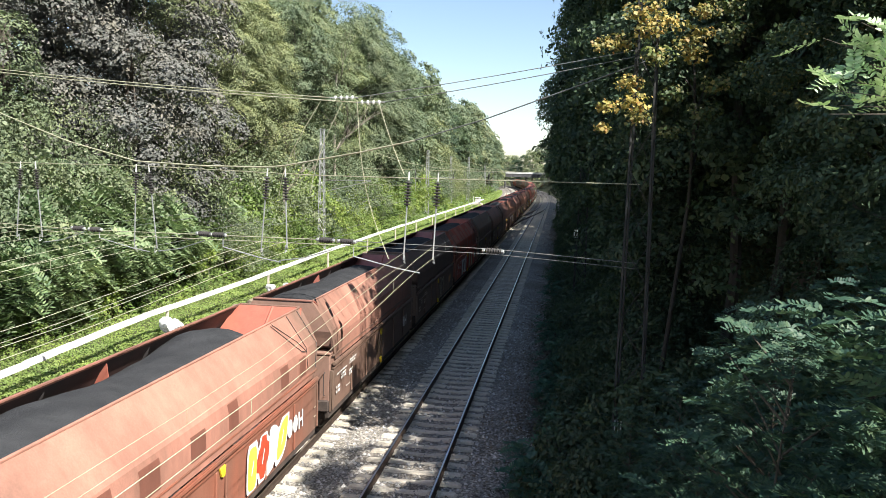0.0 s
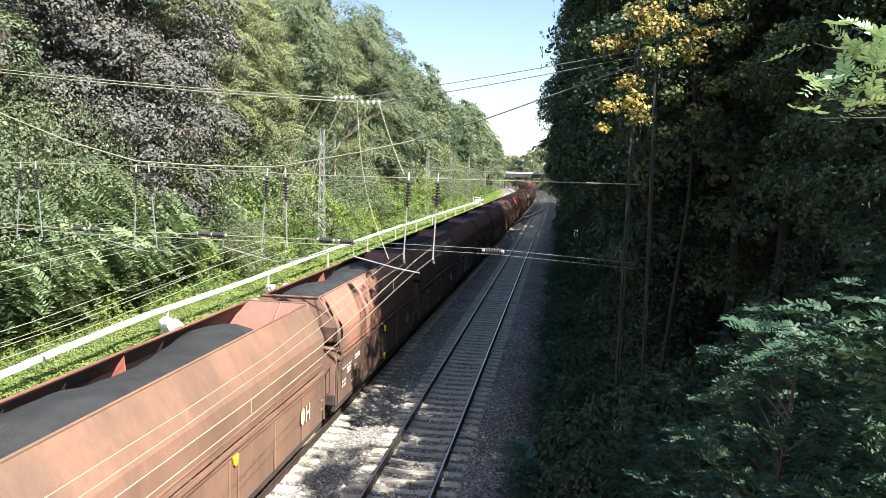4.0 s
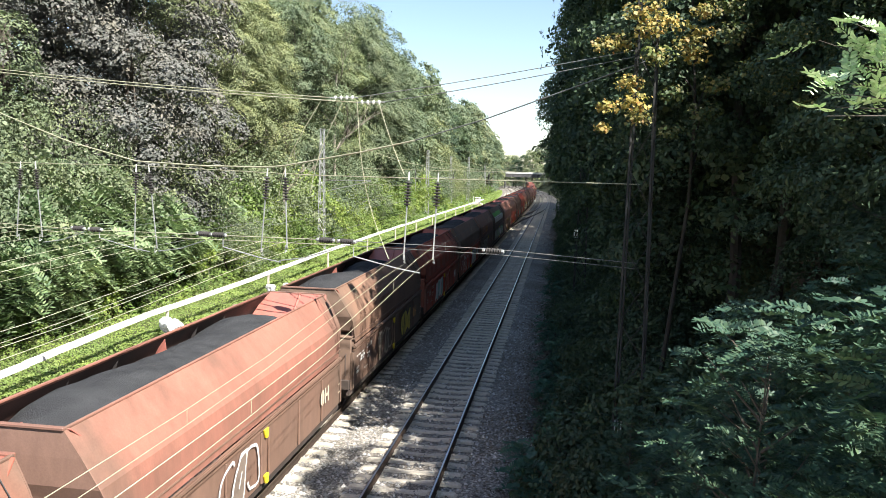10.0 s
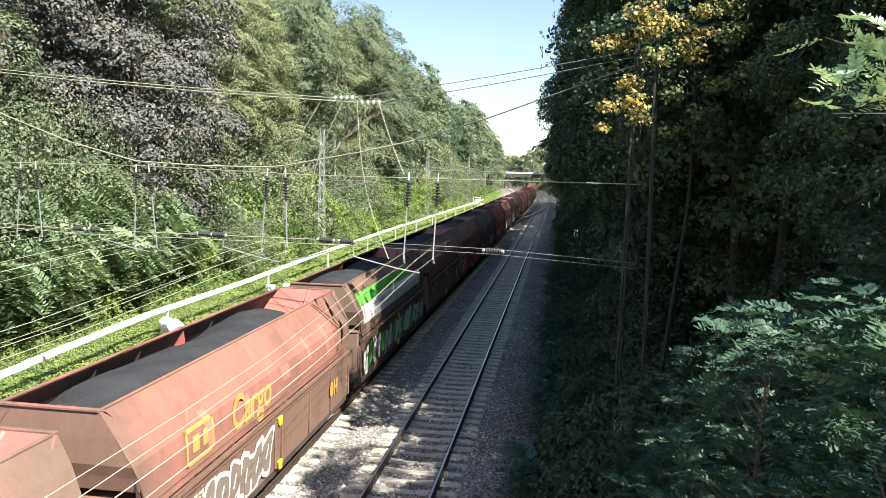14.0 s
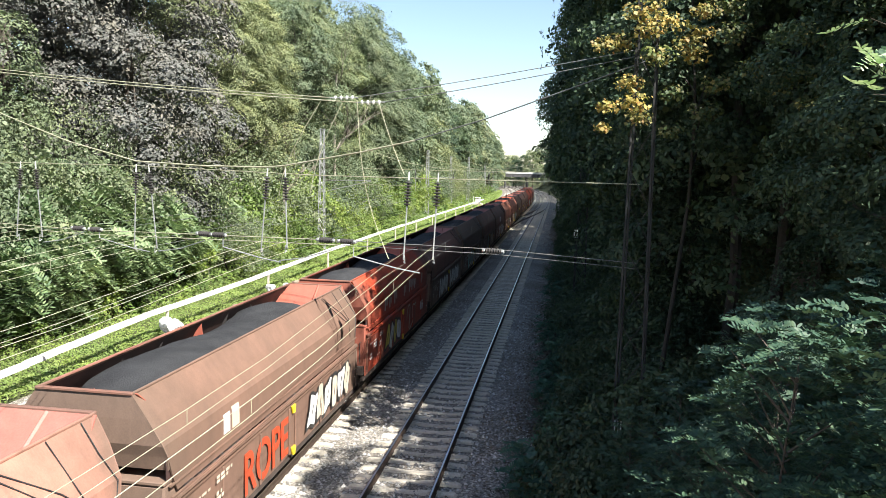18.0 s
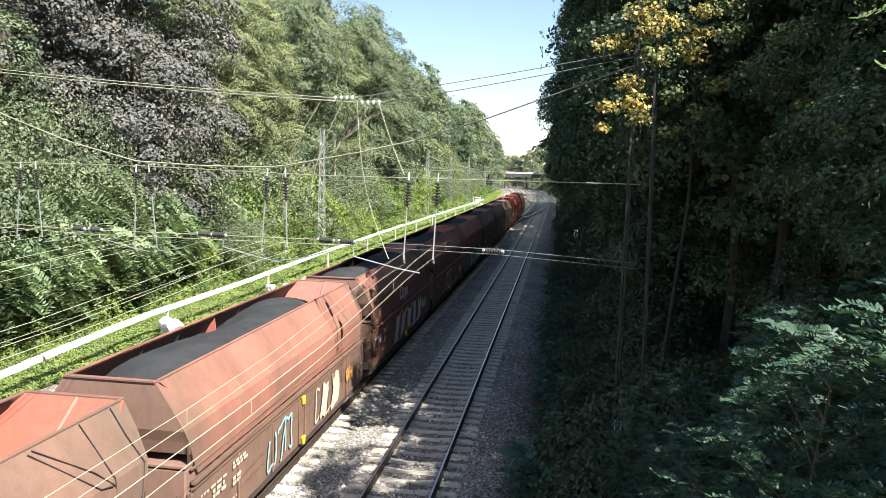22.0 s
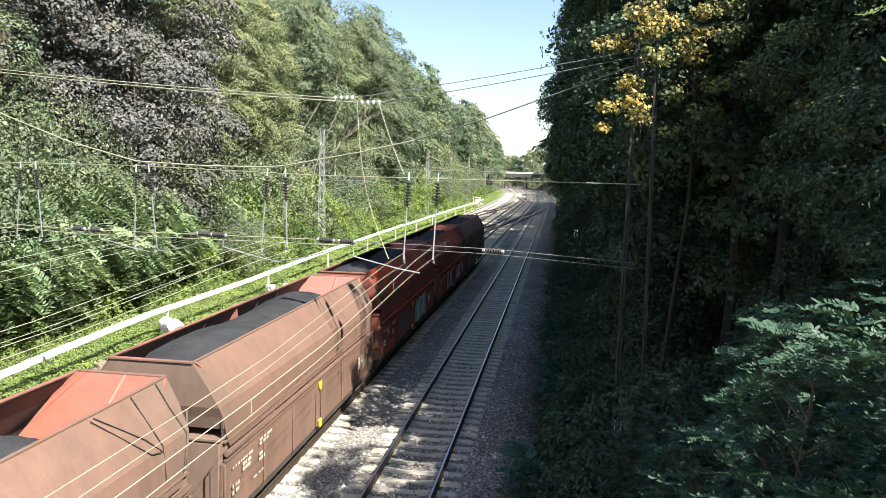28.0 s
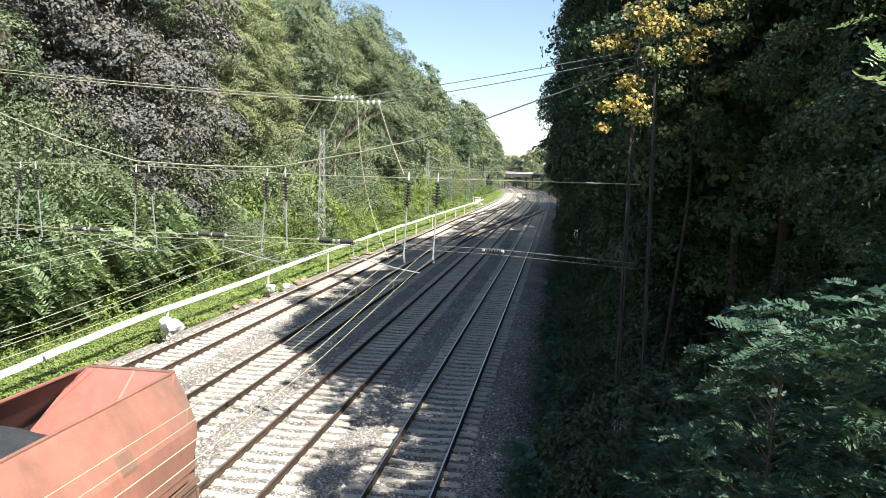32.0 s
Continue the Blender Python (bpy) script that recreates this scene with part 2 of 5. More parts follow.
def build_tracks():
    sl = sleeper_mesh()
    co = np.zeros(len(sl.vertices) * 3)
    sl.vertices.foreach_get("co", co)
    co = co.reshape(-1, 3)
    polys = [list(p.vertices) for p in sl.polygons]
    rys = spaced([(-40, 190, 10), (190, 440, 6)])
    for k, x0 in TRACKS.items():
        t = thing("railway_track", "railway track of steel rails on concrete sleepers", "railway track", "parallel tracks", pose(x0, 0, 0))
        for s in (-GAUGE, GAUGE):
            share("rail", sweep("rail", RAIL_PROFILE, rys, bend, M_RAIL, s), t)
            share("rail_surface", sweep("rail_surface", [(0.026, -0.004), (0.02, 0.0), (-0.02, 0.0), (-0.026, -0.004)], rys, bend, M_RAILTOP if k == "d" else M_RAILDULL, s, False), t)["label"] = "worn running surface"
        rng = random.Random(ord(k))
        y, i, far_v, far_f = -10.0 + rng.random() * 0.5, 0, [], []
        while y < 300:
            m = pose(bend(y) + rng.uniform(-0.02, 0.02), y, rng.uniform(-0.012, 0.006), 0, rng.uniform(-0.3, 0.3), bend_turn(y) + rng.uniform(-0.6, 0.6))
            if y < 110:
                share("sleeper", sl, t, m)
            else:
                o = len(far_v)
                mm = np.array(m)
                far_v += (co @ mm[:3, :3].T + mm[:3, 3]).tolist()
                far_f += [[q + o for q in p] for p in polys]
            y += 0.645
        share("sleeper_row", raw("sleeper_row", far_v, far_f, M_CONCRETE), t)["kind"] = "stuff"


build_tracks()


# ---- plants ----
def leaf_mesh(name, centres, normals, sizes, rng, material, aspect=0.55, jitter=0.8):
    """Many small pointed leaves, one four-cornered blade each, about the centres."""
    n = len(centres)
    d = normals + rng.normal(0, jitter, (n, 3))
    d /= np.linalg.norm(d, axis=1)[:, None] + 1e-9
    a = np.cross(d, rng.normal(0, 1, (n, 3)))
    a /= np.linalg.norm(a, axis=1)[:, None] + 1e-9
    b = np.cross(d, a)
    s = sizes[:, None]
    v = np.empty((n, 4, 3))
    v[:, 0], v[:, 2] = centres - a * s * 0.5, centres + a * s * 0.5
    v[:, 1] = centres + b * s * aspect * 0.5 + d * s * 0.12
    v[:, 3] = centres - b * s * aspect * 0.5 + d * s * 0.12
    me = bpy.data.meshes.new(name)
    me.vertices.add(4 * n)
    me.vertices.foreach_set("co", v.reshape(-1))
    me.loops.add(4 * n)
    me.loops.foreach_set("vertex_index", np.arange(4 * n, dtype=np.int32))
    me.polygons.add(n)
    me.polygons.foreach_set("loop_start", np.arange(0, 4 * n, 4, dtype=np.int32))
    me.update(calc_edges=True)
    me.materials.append(material)
    return me


def crown_points(rng, height, base, radius, clumps, per, clump_r, shape="round", keep=None):
    """Leaf places in many uneven clumps through a crown between base and height."""
    cs, ns = [], []
    for _ in range(clumps):
        h = rng.random() ** 0.8
        if shape == "cone":
            env = radius * (1.05 - h) ** 0.8
        elif shape == "tall":
            env = radius * (0.55 + 0.45 * math.sin(math.pi * min(1, h * 0.9 + 0.12)))
        else:
            env = radius * math.sqrt(max(0.05, 1 - (2 * h - 0.85) ** 2 / 1.35))
        ang = rng.random() * 2 * math.pi
        rad = env * (0.55 + 0.5 * rng.random() ** 0.5)
        c = np.array([math.cos(ang) * rad, math.sin(ang) * rad, base + h * (height - base)])
        r = clump_r * (0.6 + 0.8 * rng.random())
        k = int(per * (0.6 + 0.8 * rng.random()))
        # a bough's pad of leaves: a flattened shell turned outwards and up, its rim drooping
        out = np.array([math.cos(ang), math.sin(ang), 0.0])
        d = rng.normal(0, 1, (k, 3)) + 1.15 * (out + np.array([0, 0, 0.75]))
        d /= np.linalg.norm(d, axis=1)[:, None] + 1e-9
        lump = 1 + 0.22 * np.sin(d @ rng.normal(0, 3.2, 3) + rng.random() * 6) + 0.14 * np.sin(d @ rng.normal(0, 7, 3))
        q = d * (r * lump * (1 - 0.3 * rng.random(k) ** 2))[:, None] * np.array([1.2, 1.2, 0.78])
        q[:, 2] -= 0.3 * (q @ out)
        cs.append(c + q)
        ns.append(d + np.array([0, 0, 0.25]))
    return np.concatenate(cs), np.concatenate(ns)


def trunk_part(seed, height, r0, parent, material, limbs=9, first=0.3, spread=3.0):
    rng = random.Random(seed)
    bm = bmesh.new()
    pts, p = [], Vector((0, 0, -0.6))
    for i in range(7):
        pts.append(p.copy())
        p = p + Vector((rng.uniform(-0.25, 0.25), rng.uniform(-0.25, 0.25), (height * 0.9 + 0.6) / 6))
    tube(bm, pts, [r0 * (1.15 - 0.95 * i / 6) for i in range(7)], 8)
    for k in range(limbs):
        h = height * (first + (0.88 - first) * k / limbs)
        i = min(5, int(h / (height * 0.9) * 6))
        f = h / (height * 0.9) * 6 - i
        s = pts[i].lerp(pts[i + 1], max(0, min(1, f)))
        a = rng.uniform(0, 2 * math.pi)
        ln = spread * (1.1 - 0.6 * k / limbs)
        e = s + Vector((math.cos(a) * ln, math.sin(a) * ln, ln * rng.uniform(0.4, 0.9)))
        mid = s.lerp(e, 0.5) + Vector((0, 0, rng.uniform(-0.2, 0.3)))
        rr = r0 * (0.45 - 0.25 * k / limbs)
        tube(bm, [s, mid, e], [rr, rr * 0.65, rr * 0.2], 5)
    return part("trunk", bm, material, parent)


def make_tree(seed, height, radius, base, material, label, clumps=90, per=110, clump_r=1.4, leaf=0.42, shape="round", bark=None, jitter=0.5, group="woodland trees", girth=1.0):
    rng = np.random.default_rng(seed)
    t = thing("tree", label, "tree", group)
    trunk_part(seed, height, (0.028 * height ** 0.85 + 0.05) * girth, t, bark or M_BARK, spread=radius * 0.7)
    c, n = crown_points(rng, height, base, radius, clumps, per, clump_r, shape)
    share("crown", leaf_mesh("crown", c, n, leaf * (0.6 + 0.8 * rng.random(len(c))), rng, material, jitter=jitter), t)
    return t


def make_shrub(seed, height, radius, material, label, clumps=30, per=150, leaf=0.19, group="undergrowth"):
    rng = np.random.default_rng(seed)
    t = thing("shrub", label, "shrub", group)
    bm = bmesh.new()
    rr = random.Random(seed)
    for _ in range(6):
        a = rr.uniform(0, 6.28)
        tube(bm, [(0, 0, -0.3), (math.cos(a) * radius * 0.3, math.sin(a) * radius * 0.3, height * 0.45), (math.cos(a) * radius * 0.7, math.sin(a) * radius * 0.7, height * 0.85)], [0.05, 0.035, 0.012], 5)
    part("stem", bm, M_BARK, t)
    c, n = crown_points(rng, height, height * 0.08, radius, clumps, per, height * 0.2 + 0.15, "round")
    share("foliage", leaf_mesh("foliage", c, n, leaf * (0.6 + 0.8 * rng.random(len(c))), rng, material), t)
    return t


def plant_at(src, x, y, turn=0.0, size=1.0, sink=0.0):
    m = pose(x, y, ground_z(x, y) - sink, 0, 0, turn) @ Matrix.Scale(size, 4)
    t = copy_thing(src, m)
    t.scale = (size,) * 3
    return t


KINDS = [
    make_tree(11, 24, 5.2, 4.0, M_LEAF, "tall green deciduous tree in full leaf", shape="tall", clumps=105, per=560, leaf=0.2, clump_r=1.35, jitter=0.38),
    make_tree(12, 26, 5.6, 4.5, M_LEAF_OLIVE, "tall olive-green deciduous tree in full leaf", clumps=110, per=560, leaf=0.21, clump_r=1.45, jitter=0.38),
    make_tree(13, 22, 4.8, 2.0, M_LEAF_GREY, "grey-green leafy tree with dense hanging foliage", clumps=210, per=420, leaf=0.2, shape="tall", clump_r=1.2, jitter=0.36),
    make_tree(14, 20, 5.0, 3.0, M_LEAF, "broad green deciduous tree", clumps=100, per=560, leaf=0.2, clump_r=1.35, jitter=0.38),
    make_tree(15, 25, 4.6, 7.0, M_LEAF_OLIVE, "tall slim tree with pale trunk", clumps=84, per=560, leaf=0.2, clump_r=1.3, shape="tall", bark=M_BARK_PALE, jitter=0.38),
]
FAR_KINDS = [
    make_tree(16, 24, 5.4, 2.0, M_LEAF, "tall green deciduous tree further down the line", shape="tall", clumps=85, per=130, leaf=0.5, clump_r=1.6, jitter=0.35),
    make_tree(17, 25, 5.6, 2.0, M_LEAF_OLIVE, "tall olive-green tree further down the line", clumps=85, per=130, leaf=0.5, clump_r=1.6, jitter=0.35),
    make_tree(18, 23, 5.2, 2.0, M_LEAF_DARK, "dark green tree further down the line", clumps=85, per=130, leaf=0.5, clump_r=1.6, jitter=0.35),
]
SHRUBS = [
    make_shrub(21, 3.2, 2.4, M_LEAF_BRIGHT, "bright green bramble and elder shrub"),
    make_shrub(22, 4.6, 2.6, M_LEAF, "green leafy shrub on the cutting's slope", clumps=40, per=330, leaf=0.12),
    make_shrub(23, 2.2, 2.0, M_LEAF_BRIGHT, "low yellow-green shrub on the verge"),
    make_shrub(24, 6.0, 3.0, M_LEAF_OLIVE, "large olive-green shrub under the trees", clumps=64, per=330, leaf=0.115),
]
USED = set()


def put(bank, i, x, y, turn, size):
    if (id(bank), i) not in USED:
        USED.add((id(bank), i))
        t = bank[i]
        t.matrix_basis = pose(x, y, ground_z(x, y), 0, 0, turn)
        t.scale = (size,) * 3
        return t
    return plant_at(bank[i], x, y, turn, size)


def frond_mesh(name, bases, dirs, lengths, rng, material, pairs=7, width=0.2, droop=0.35, slim=1.0):
    """Feather-like leaves: two rows of oval leaflets and one at the tip on each stalk."""
    n = len(bases)
    up = np.array([0, 0, 1.0])
    d = dirs / np.linalg.norm(dirs, axis=1)[:, None]
    side = np.cross(d, up + rng.normal(0, 0.35, (n, 3)))
    side /= np.linalg.norm(side, axis=1)[:, None] + 1e-9
    nor = np.cross(side, d)
    hexa = [(0, 0), (0.3, 0.42), (0.75, 0.36), (1, 0), (0.75, -0.36), (0.3, -0.42)]
    vs = []
    for i in range(pairs):
        f = 0.2 + 0.72 * i / (pairs - 1)
        p0 = bases + d * (lengths * f)[:, None] - up * (droop * lengths * f * f)[:, None]
        for s in (-1, 1):
            ax = side * s * 0.9 + d * 0.38 + nor * rng.normal(0.05, 0.18, (n, 1))
            ax /= np.linalg.norm(ax, axis=1)[:, None]
            la = lengths * width * (1.0 - 0.25 * abs(f - 0.5))
            wd = np.cross(nor + rng.normal(0, 0.2, (n, 3)), ax)
            wd /= np.linalg.norm(wd, axis=1)[:, None]
            vs.append(np.stack([p0 + ax * (la * a)[:, None] + wd * (la * b * 0.9 * slim)[:, None] for a, b in hexa], 1))
    p0 = bases + d * (lengths * 0.95)[:, None] - up * (droop * lengths * 0.9)[:, None]
    la = lengths * width
    vs.append(np.stack([p0 + d * (la * a)[:, None] + side * (la * b * 0.9 * slim)[:, None] for a, b in hexa], 1))
    v = np.concatenate(vs)
    k = len(v)
    me = bpy.data.meshes.new(name)
    me.vertices.add(6 * k)
    me.vertices.foreach_set("co", v.reshape(-1))
    me.loops.add(6 * k)
    me.loops.foreach_set("vertex_index", np.arange(6 * k, dtype=np.int32))
    me.polygons.add(k)
    me.polygons.foreach_set("loop_start", np.arange(0, 6 * k, 6, dtype=np.int32))
    me.update(calc_edges=True)
    me.materials.append(material)
    return me


def frond_shrub(seed, height, radius, count, length, material, label, name="shrub", twigs=10, low=0.55, **leaf_form):
    rng = np.random.default_rng(seed)
    rr = random.Random(seed)
    t = thing(name, label, "shrub", "feathery shrubs")
    bm = bmesh.new()
    b, d = [], []
    for k in range(twigs):
        a, r = rr.uniform(0, 6.283), radius * rr.uniform(0.35, 1.0)
        top = Vector((math.cos(a) * r, math.sin(a) * r, height * rr.uniform(low, 1.0)))
        mid = Vector((top.x * 0.35, top.y * 0.35, top.z * 0.6))
        tube(bm, [(0, 0, -0.4), mid, top], [0.035, 0.016, 0.004], 5)
        for _ in range(count // twigs):
            f = rr.random() ** 0.6
            p = mid.lerp(top, f) if rr.random() < 0.8 else Vector((0, 0, 0)).lerp(mid, 0.4 + 0.6 * f)
            an = rr.uniform(0, 6.283)
            b.append(p[:])
            d.append((math.cos(an) + top.x / radius * 0.5, math.sin(an) + top.y / radius * 0.5, rr.uniform(-0.1, 0.8)))
    part("stem", bm, M_BARK, t)
    b, d = np.array(b), np.array(d)
    share("foliage", frond_mesh("foliage", b, d, length * (0.7 + 0.6 * rng.random(len(b))), rng, material, **leaf_form), t)
    return t


def tree_top(y):
    """How tall the left wood stands along the line, metres above rail."""
    return float(np.interp(y, [10, 60, 90, 110, 150, 165, 185, 205, 225, 250, 300, 345, 385], [26, 26.5, 28.2, 29.3, 30.8, 26.5, 23.5, 29, 29, 27, 27, 26, 20]))


HEIGHTS = [24, 26, 22, 20, 25]


def plant_left():
    rng = random.Random(5)
    y = 14.0
    while y < 385:
        far = y > 115
        i = rng.choice([0, 1, 2]) if far else rng.choice([0, 1, 3, 4, 1])
        x = -28.8 + rng.uniform(-1.5, 1.2)
        if 36 < y < 51:
            y += 2.0
            continue
        put(FAR_KINDS if far else KINDS, i, x + bend(y), y, rng.uniform(0, 360), (tree_top(y) - ground_z(x + bend(y), y)) / (24 if far else HEIGHTS[i]) * rng.uniform(0.72, 1.0))
        y += rng.uniform(4.6, 6.5) if y < 120 else rng.uniform(6, 9)
    y = 18.0
    while y < 385:
        far = y > 75
        i = rng.choice([0, 1, 2]) if far else rng.choice([1, 0, 4])
        x = -37 + rng.uniform(-2, 2)
        put(FAR_KINDS if far else KINDS, i, x + bend(y), y, rng.uniform(0, 360), (tree_top(y) + 1 - 5) / (24 if far else HEIGHTS[i]) * rng.uniform(0.92, 1.06))
        y += rng.uniform(6, 8) if y < 120 else rng.uniform(8, 12)
    y = 15.0
    while y < 260:
        i = rng.choice([0, 0, 2, 0, 2, 1])
        put(SHRUBS, i, -24.2 + bend(y) + rng.uniform(-1.4, 1.2), y, rng.uniform(0, 360), rng.uniform(0.6, 1.05))
        y += 12 if 22 < y < 36 else rng.uniform(1.5, 2.4) if y < 110 else rng.uniform(3, 5)
    y = 20.0
    while y < 200:
        bright = 46 < y < 150
        put(SHRUBS, rng.choice([0, 0, 2, 1]) if bright else rng.choice([1, 3, 1, 0]), (-25.9 if bright else -26.8) + bend(y) + rng.uniform(-1.0, 1.0), y, rng.uniform(0, 360), rng.uniform(1.0, 1.7))
        y += rng.uniform(2.2, 3.6)
    for k, (x, y) in enumerate(((-24.6, 262), (-26.2, 285), (-27.8, 310), (-29.6, 335), (-31.2, 360), (-33, 382))):
        put(FAR_KINDS, k % 3, x, y, 50 * k, (0.8, 0.86, 0.78, 0.84, 0.8, 0.75)[k])
    ferny = frond_shrub(71, 5.2, 2.6, 600, 1.25, M_LEAF_SUMAC, "grey-green sumac-like shrub with long hanging feathery leaves", twigs=22, pairs=12, width=0.25, droop=0.75, slim=0.4)
    spots = [(-22.6, 24, 0, 0.75), (-23.2, 27.5, 80, 0.9), (-22.9, 31, 150, 0.85), (-23.8, 34, 20, 1.1), (-23.3, 37.5, 200, 0.95), (-24.6, 30, 260, 1.25), (-24.0, 41, 110, 1.1), (-23.8, 45, 300, 0.9), (-25.2, 36, 330, 1.4), (-24.8, 49, 40, 1.1)]
    for k, (x, y, turn, s) in enumerate(spots):
        if k == 0:
            ferny.matrix_basis, ferny.scale = pose(x, y, ground_z(x, y), 0, 0, turn), (s, s, s)
        else:
            plant_at(ferny, x, y, turn, s)


plant_left()
for q in ((-26.2, 44.0, 10, 1.05), (-31.5, 40.0, 120, 1.1)):
    put(KINDS, 2, *q)


def bare_tree(x, y, height, seed):
    """A half-dead tree: pale forking limbs that stand out of the leaves."""
    rng = random.Random(seed)
    t = thing("bare_tree", "half-dead tree with pale bare forking limbs", "tree", "woodland trees", pose(x, y, ground_z(x, y)))
    bm = bmesh.new()
    trunk = [Vector((0.12 * math.sin(i * 1.3), 0.1 * math.cos(i * 1.7), -0.5 + (height * 0.75 + 0.5) * i / 6)) for i in range(7)]
    tube(bm, trunk, [0.2 - 0.015 * i for i in range(7)], 7)
    part("trunk", bm, M_BARK_PALE, t)

    def grow(bm, p, d, ln, r, depth):
        mid = p + d * ln * 0.5 + Vector((rng.uniform(-0.1, 0.1), rng.uniform(-0.1, 0.1), 0.05)) * ln
        e = p + d * ln
        tube(bm, [p, mid, e], [r, r * 0.8, r * 0.55], 5)
        if depth:
            for _ in range(rng.choice([2, 3])):
                n = (d + Vector((rng.uniform(-0.7, 0.7), rng.uniform(-0.7, 0.7), rng.uniform(-0.1, 0.6)))).normalized()
                grow(bm, e if rng.random() < 0.6 else mid, n, ln * rng.uniform(0.55, 0.8), r * 0.55, depth - 1)

    for k in range(6):
        bm = bmesh.new()
        a = k * 1.05 + rng.uniform(-0.3, 0.3)
        grow(bm, trunk[3 + k // 2], Vector((math.cos(a) * 0.7, math.sin(a) * 0.7, 0.75)).normalized(), height * 0.16, 0.1, 3)
        part("limb", bm, M_BARK_PALE, t)


bare_tree(-25.4, 84.0, 23.0, 3)
bare_tree(-24.6, 66.0, 12.0, 4)


def plant_far():
    rng = random.Random(8)
    for k in range(64):
        y = rng.uniform(412, 500)
        x = -130 + 200 * k / 64
        t = plant_at(FAR_KINDS[rng.choice([0, 1, 2])], x, y, rng.uniform(0, 360), rng.uniform(0.62, 0.8) * (1.12 if x > -18 else 1.0))
        t["label"] = "distant woodland tree behind the road bridge"
    for k in range(14):
        x, y = rng.choice([rng.uniform(-62, -44), rng.uniform(-9, 14)]), rng.uniform(365, 392)
        t = plant_at(SHRUBS[1], x, y, rng.uniform(0, 360), rng.uniform(1.0, 1.7))
        t["label"] = "green shrub on the bank beside the bridge"


plant_far()

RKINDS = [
    make_tree(31, 21, 4.6, 2.6, M_LEAF_DARK, "dark leafy tree in shade beside the line", clumps=95, per=400, leaf=0.17, clump_r=1.0, shape="tall", group="trackside trees", jitter=0.45, bark=M_BARK_SHADE, girth=0.45),
    make_tree(32, 20, 4.4, 2.2, M_LEAF_DARK, "dark dense tree overhanging the track edge", clumps=95, per=400, leaf=0.17, clump_r=1.0, group="trackside trees", jitter=0.45, bark=M_BARK_SHADE, girth=0.45),
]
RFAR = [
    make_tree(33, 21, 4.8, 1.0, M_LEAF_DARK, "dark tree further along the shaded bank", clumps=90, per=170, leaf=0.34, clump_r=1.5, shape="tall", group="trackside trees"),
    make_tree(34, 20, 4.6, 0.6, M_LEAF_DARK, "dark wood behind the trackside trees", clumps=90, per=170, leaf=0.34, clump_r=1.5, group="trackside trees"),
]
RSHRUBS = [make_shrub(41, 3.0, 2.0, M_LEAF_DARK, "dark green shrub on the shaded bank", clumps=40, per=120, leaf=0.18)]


def plant_right():
    rng = random.Random(9)
    y = 25.0
    while y < 388:
        if y < 62:
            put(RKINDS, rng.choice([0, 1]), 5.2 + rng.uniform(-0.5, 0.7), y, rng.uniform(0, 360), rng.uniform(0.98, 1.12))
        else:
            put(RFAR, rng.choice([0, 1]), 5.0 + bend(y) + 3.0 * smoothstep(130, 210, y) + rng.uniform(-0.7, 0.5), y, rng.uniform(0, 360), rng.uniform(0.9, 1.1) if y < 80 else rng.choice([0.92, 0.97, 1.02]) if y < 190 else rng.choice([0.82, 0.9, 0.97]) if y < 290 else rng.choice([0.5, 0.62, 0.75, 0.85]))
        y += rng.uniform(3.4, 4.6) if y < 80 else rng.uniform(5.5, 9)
    # The nearest of these are out of view, placed and sized to shade the tracks.
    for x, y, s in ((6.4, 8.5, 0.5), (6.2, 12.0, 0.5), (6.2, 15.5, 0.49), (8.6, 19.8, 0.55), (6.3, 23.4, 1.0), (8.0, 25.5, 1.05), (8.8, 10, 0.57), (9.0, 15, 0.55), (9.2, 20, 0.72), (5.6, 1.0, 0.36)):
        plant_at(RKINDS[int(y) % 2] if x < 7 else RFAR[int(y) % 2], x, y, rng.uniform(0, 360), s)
    # Added row hidden behind the first; it closes gaps in the shade on the train.
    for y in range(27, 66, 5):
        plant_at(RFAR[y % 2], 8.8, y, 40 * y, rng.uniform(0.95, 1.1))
    y = -4.0
    while y < 210:
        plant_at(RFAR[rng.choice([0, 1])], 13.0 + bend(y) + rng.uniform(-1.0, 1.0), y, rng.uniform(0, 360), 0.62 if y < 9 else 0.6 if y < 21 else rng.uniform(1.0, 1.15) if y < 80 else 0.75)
        y += rng.uniform(3.8, 5.5) if y < 60 else rng.uniform(6, 9)
    y = 9.0
    while y < 130:
        for x in (1.5, 3.4):
            put(RSHRUBS, 0, x + rng.uniform(-0.5, 0.8), y + rng.uniform(-0.5, 0.5), rng.uniform(0, 360), rng.uniform(0.55, 1.0) if x > 2 else rng.uniform(0.4, 0.7))
        y += rng.uniform(1.3, 2.0) if y < 60 else 3.5


plant_right()


def bank_edge():
    """Low feathery growth along the foot of the shaded bank."""
    rng = random.Random(19)
    f = frond_shrub(72, 1.5, 1.3, 190, 0.62, M_LEAF_TEAL, "low dark bluish-green feathery growth at the bank's foot", twigs=12, low=0.3, pairs=9, width=0.22, droop=0.5, slim=0.5)
    f.matrix_basis = pose(0.9, 11.0, ground_z(0.9, 11.0))
    y = 12.0
    while y < 70:
        plant_at(f, rng.uniform(0.35, 1.5), y, rng.uniform(0, 360), rng.uniform(0.7, 1.25))
        y += rng.uniform(0.8, 1.6) if y < 40 else rng.uniform(2, 3)


bank_edge()


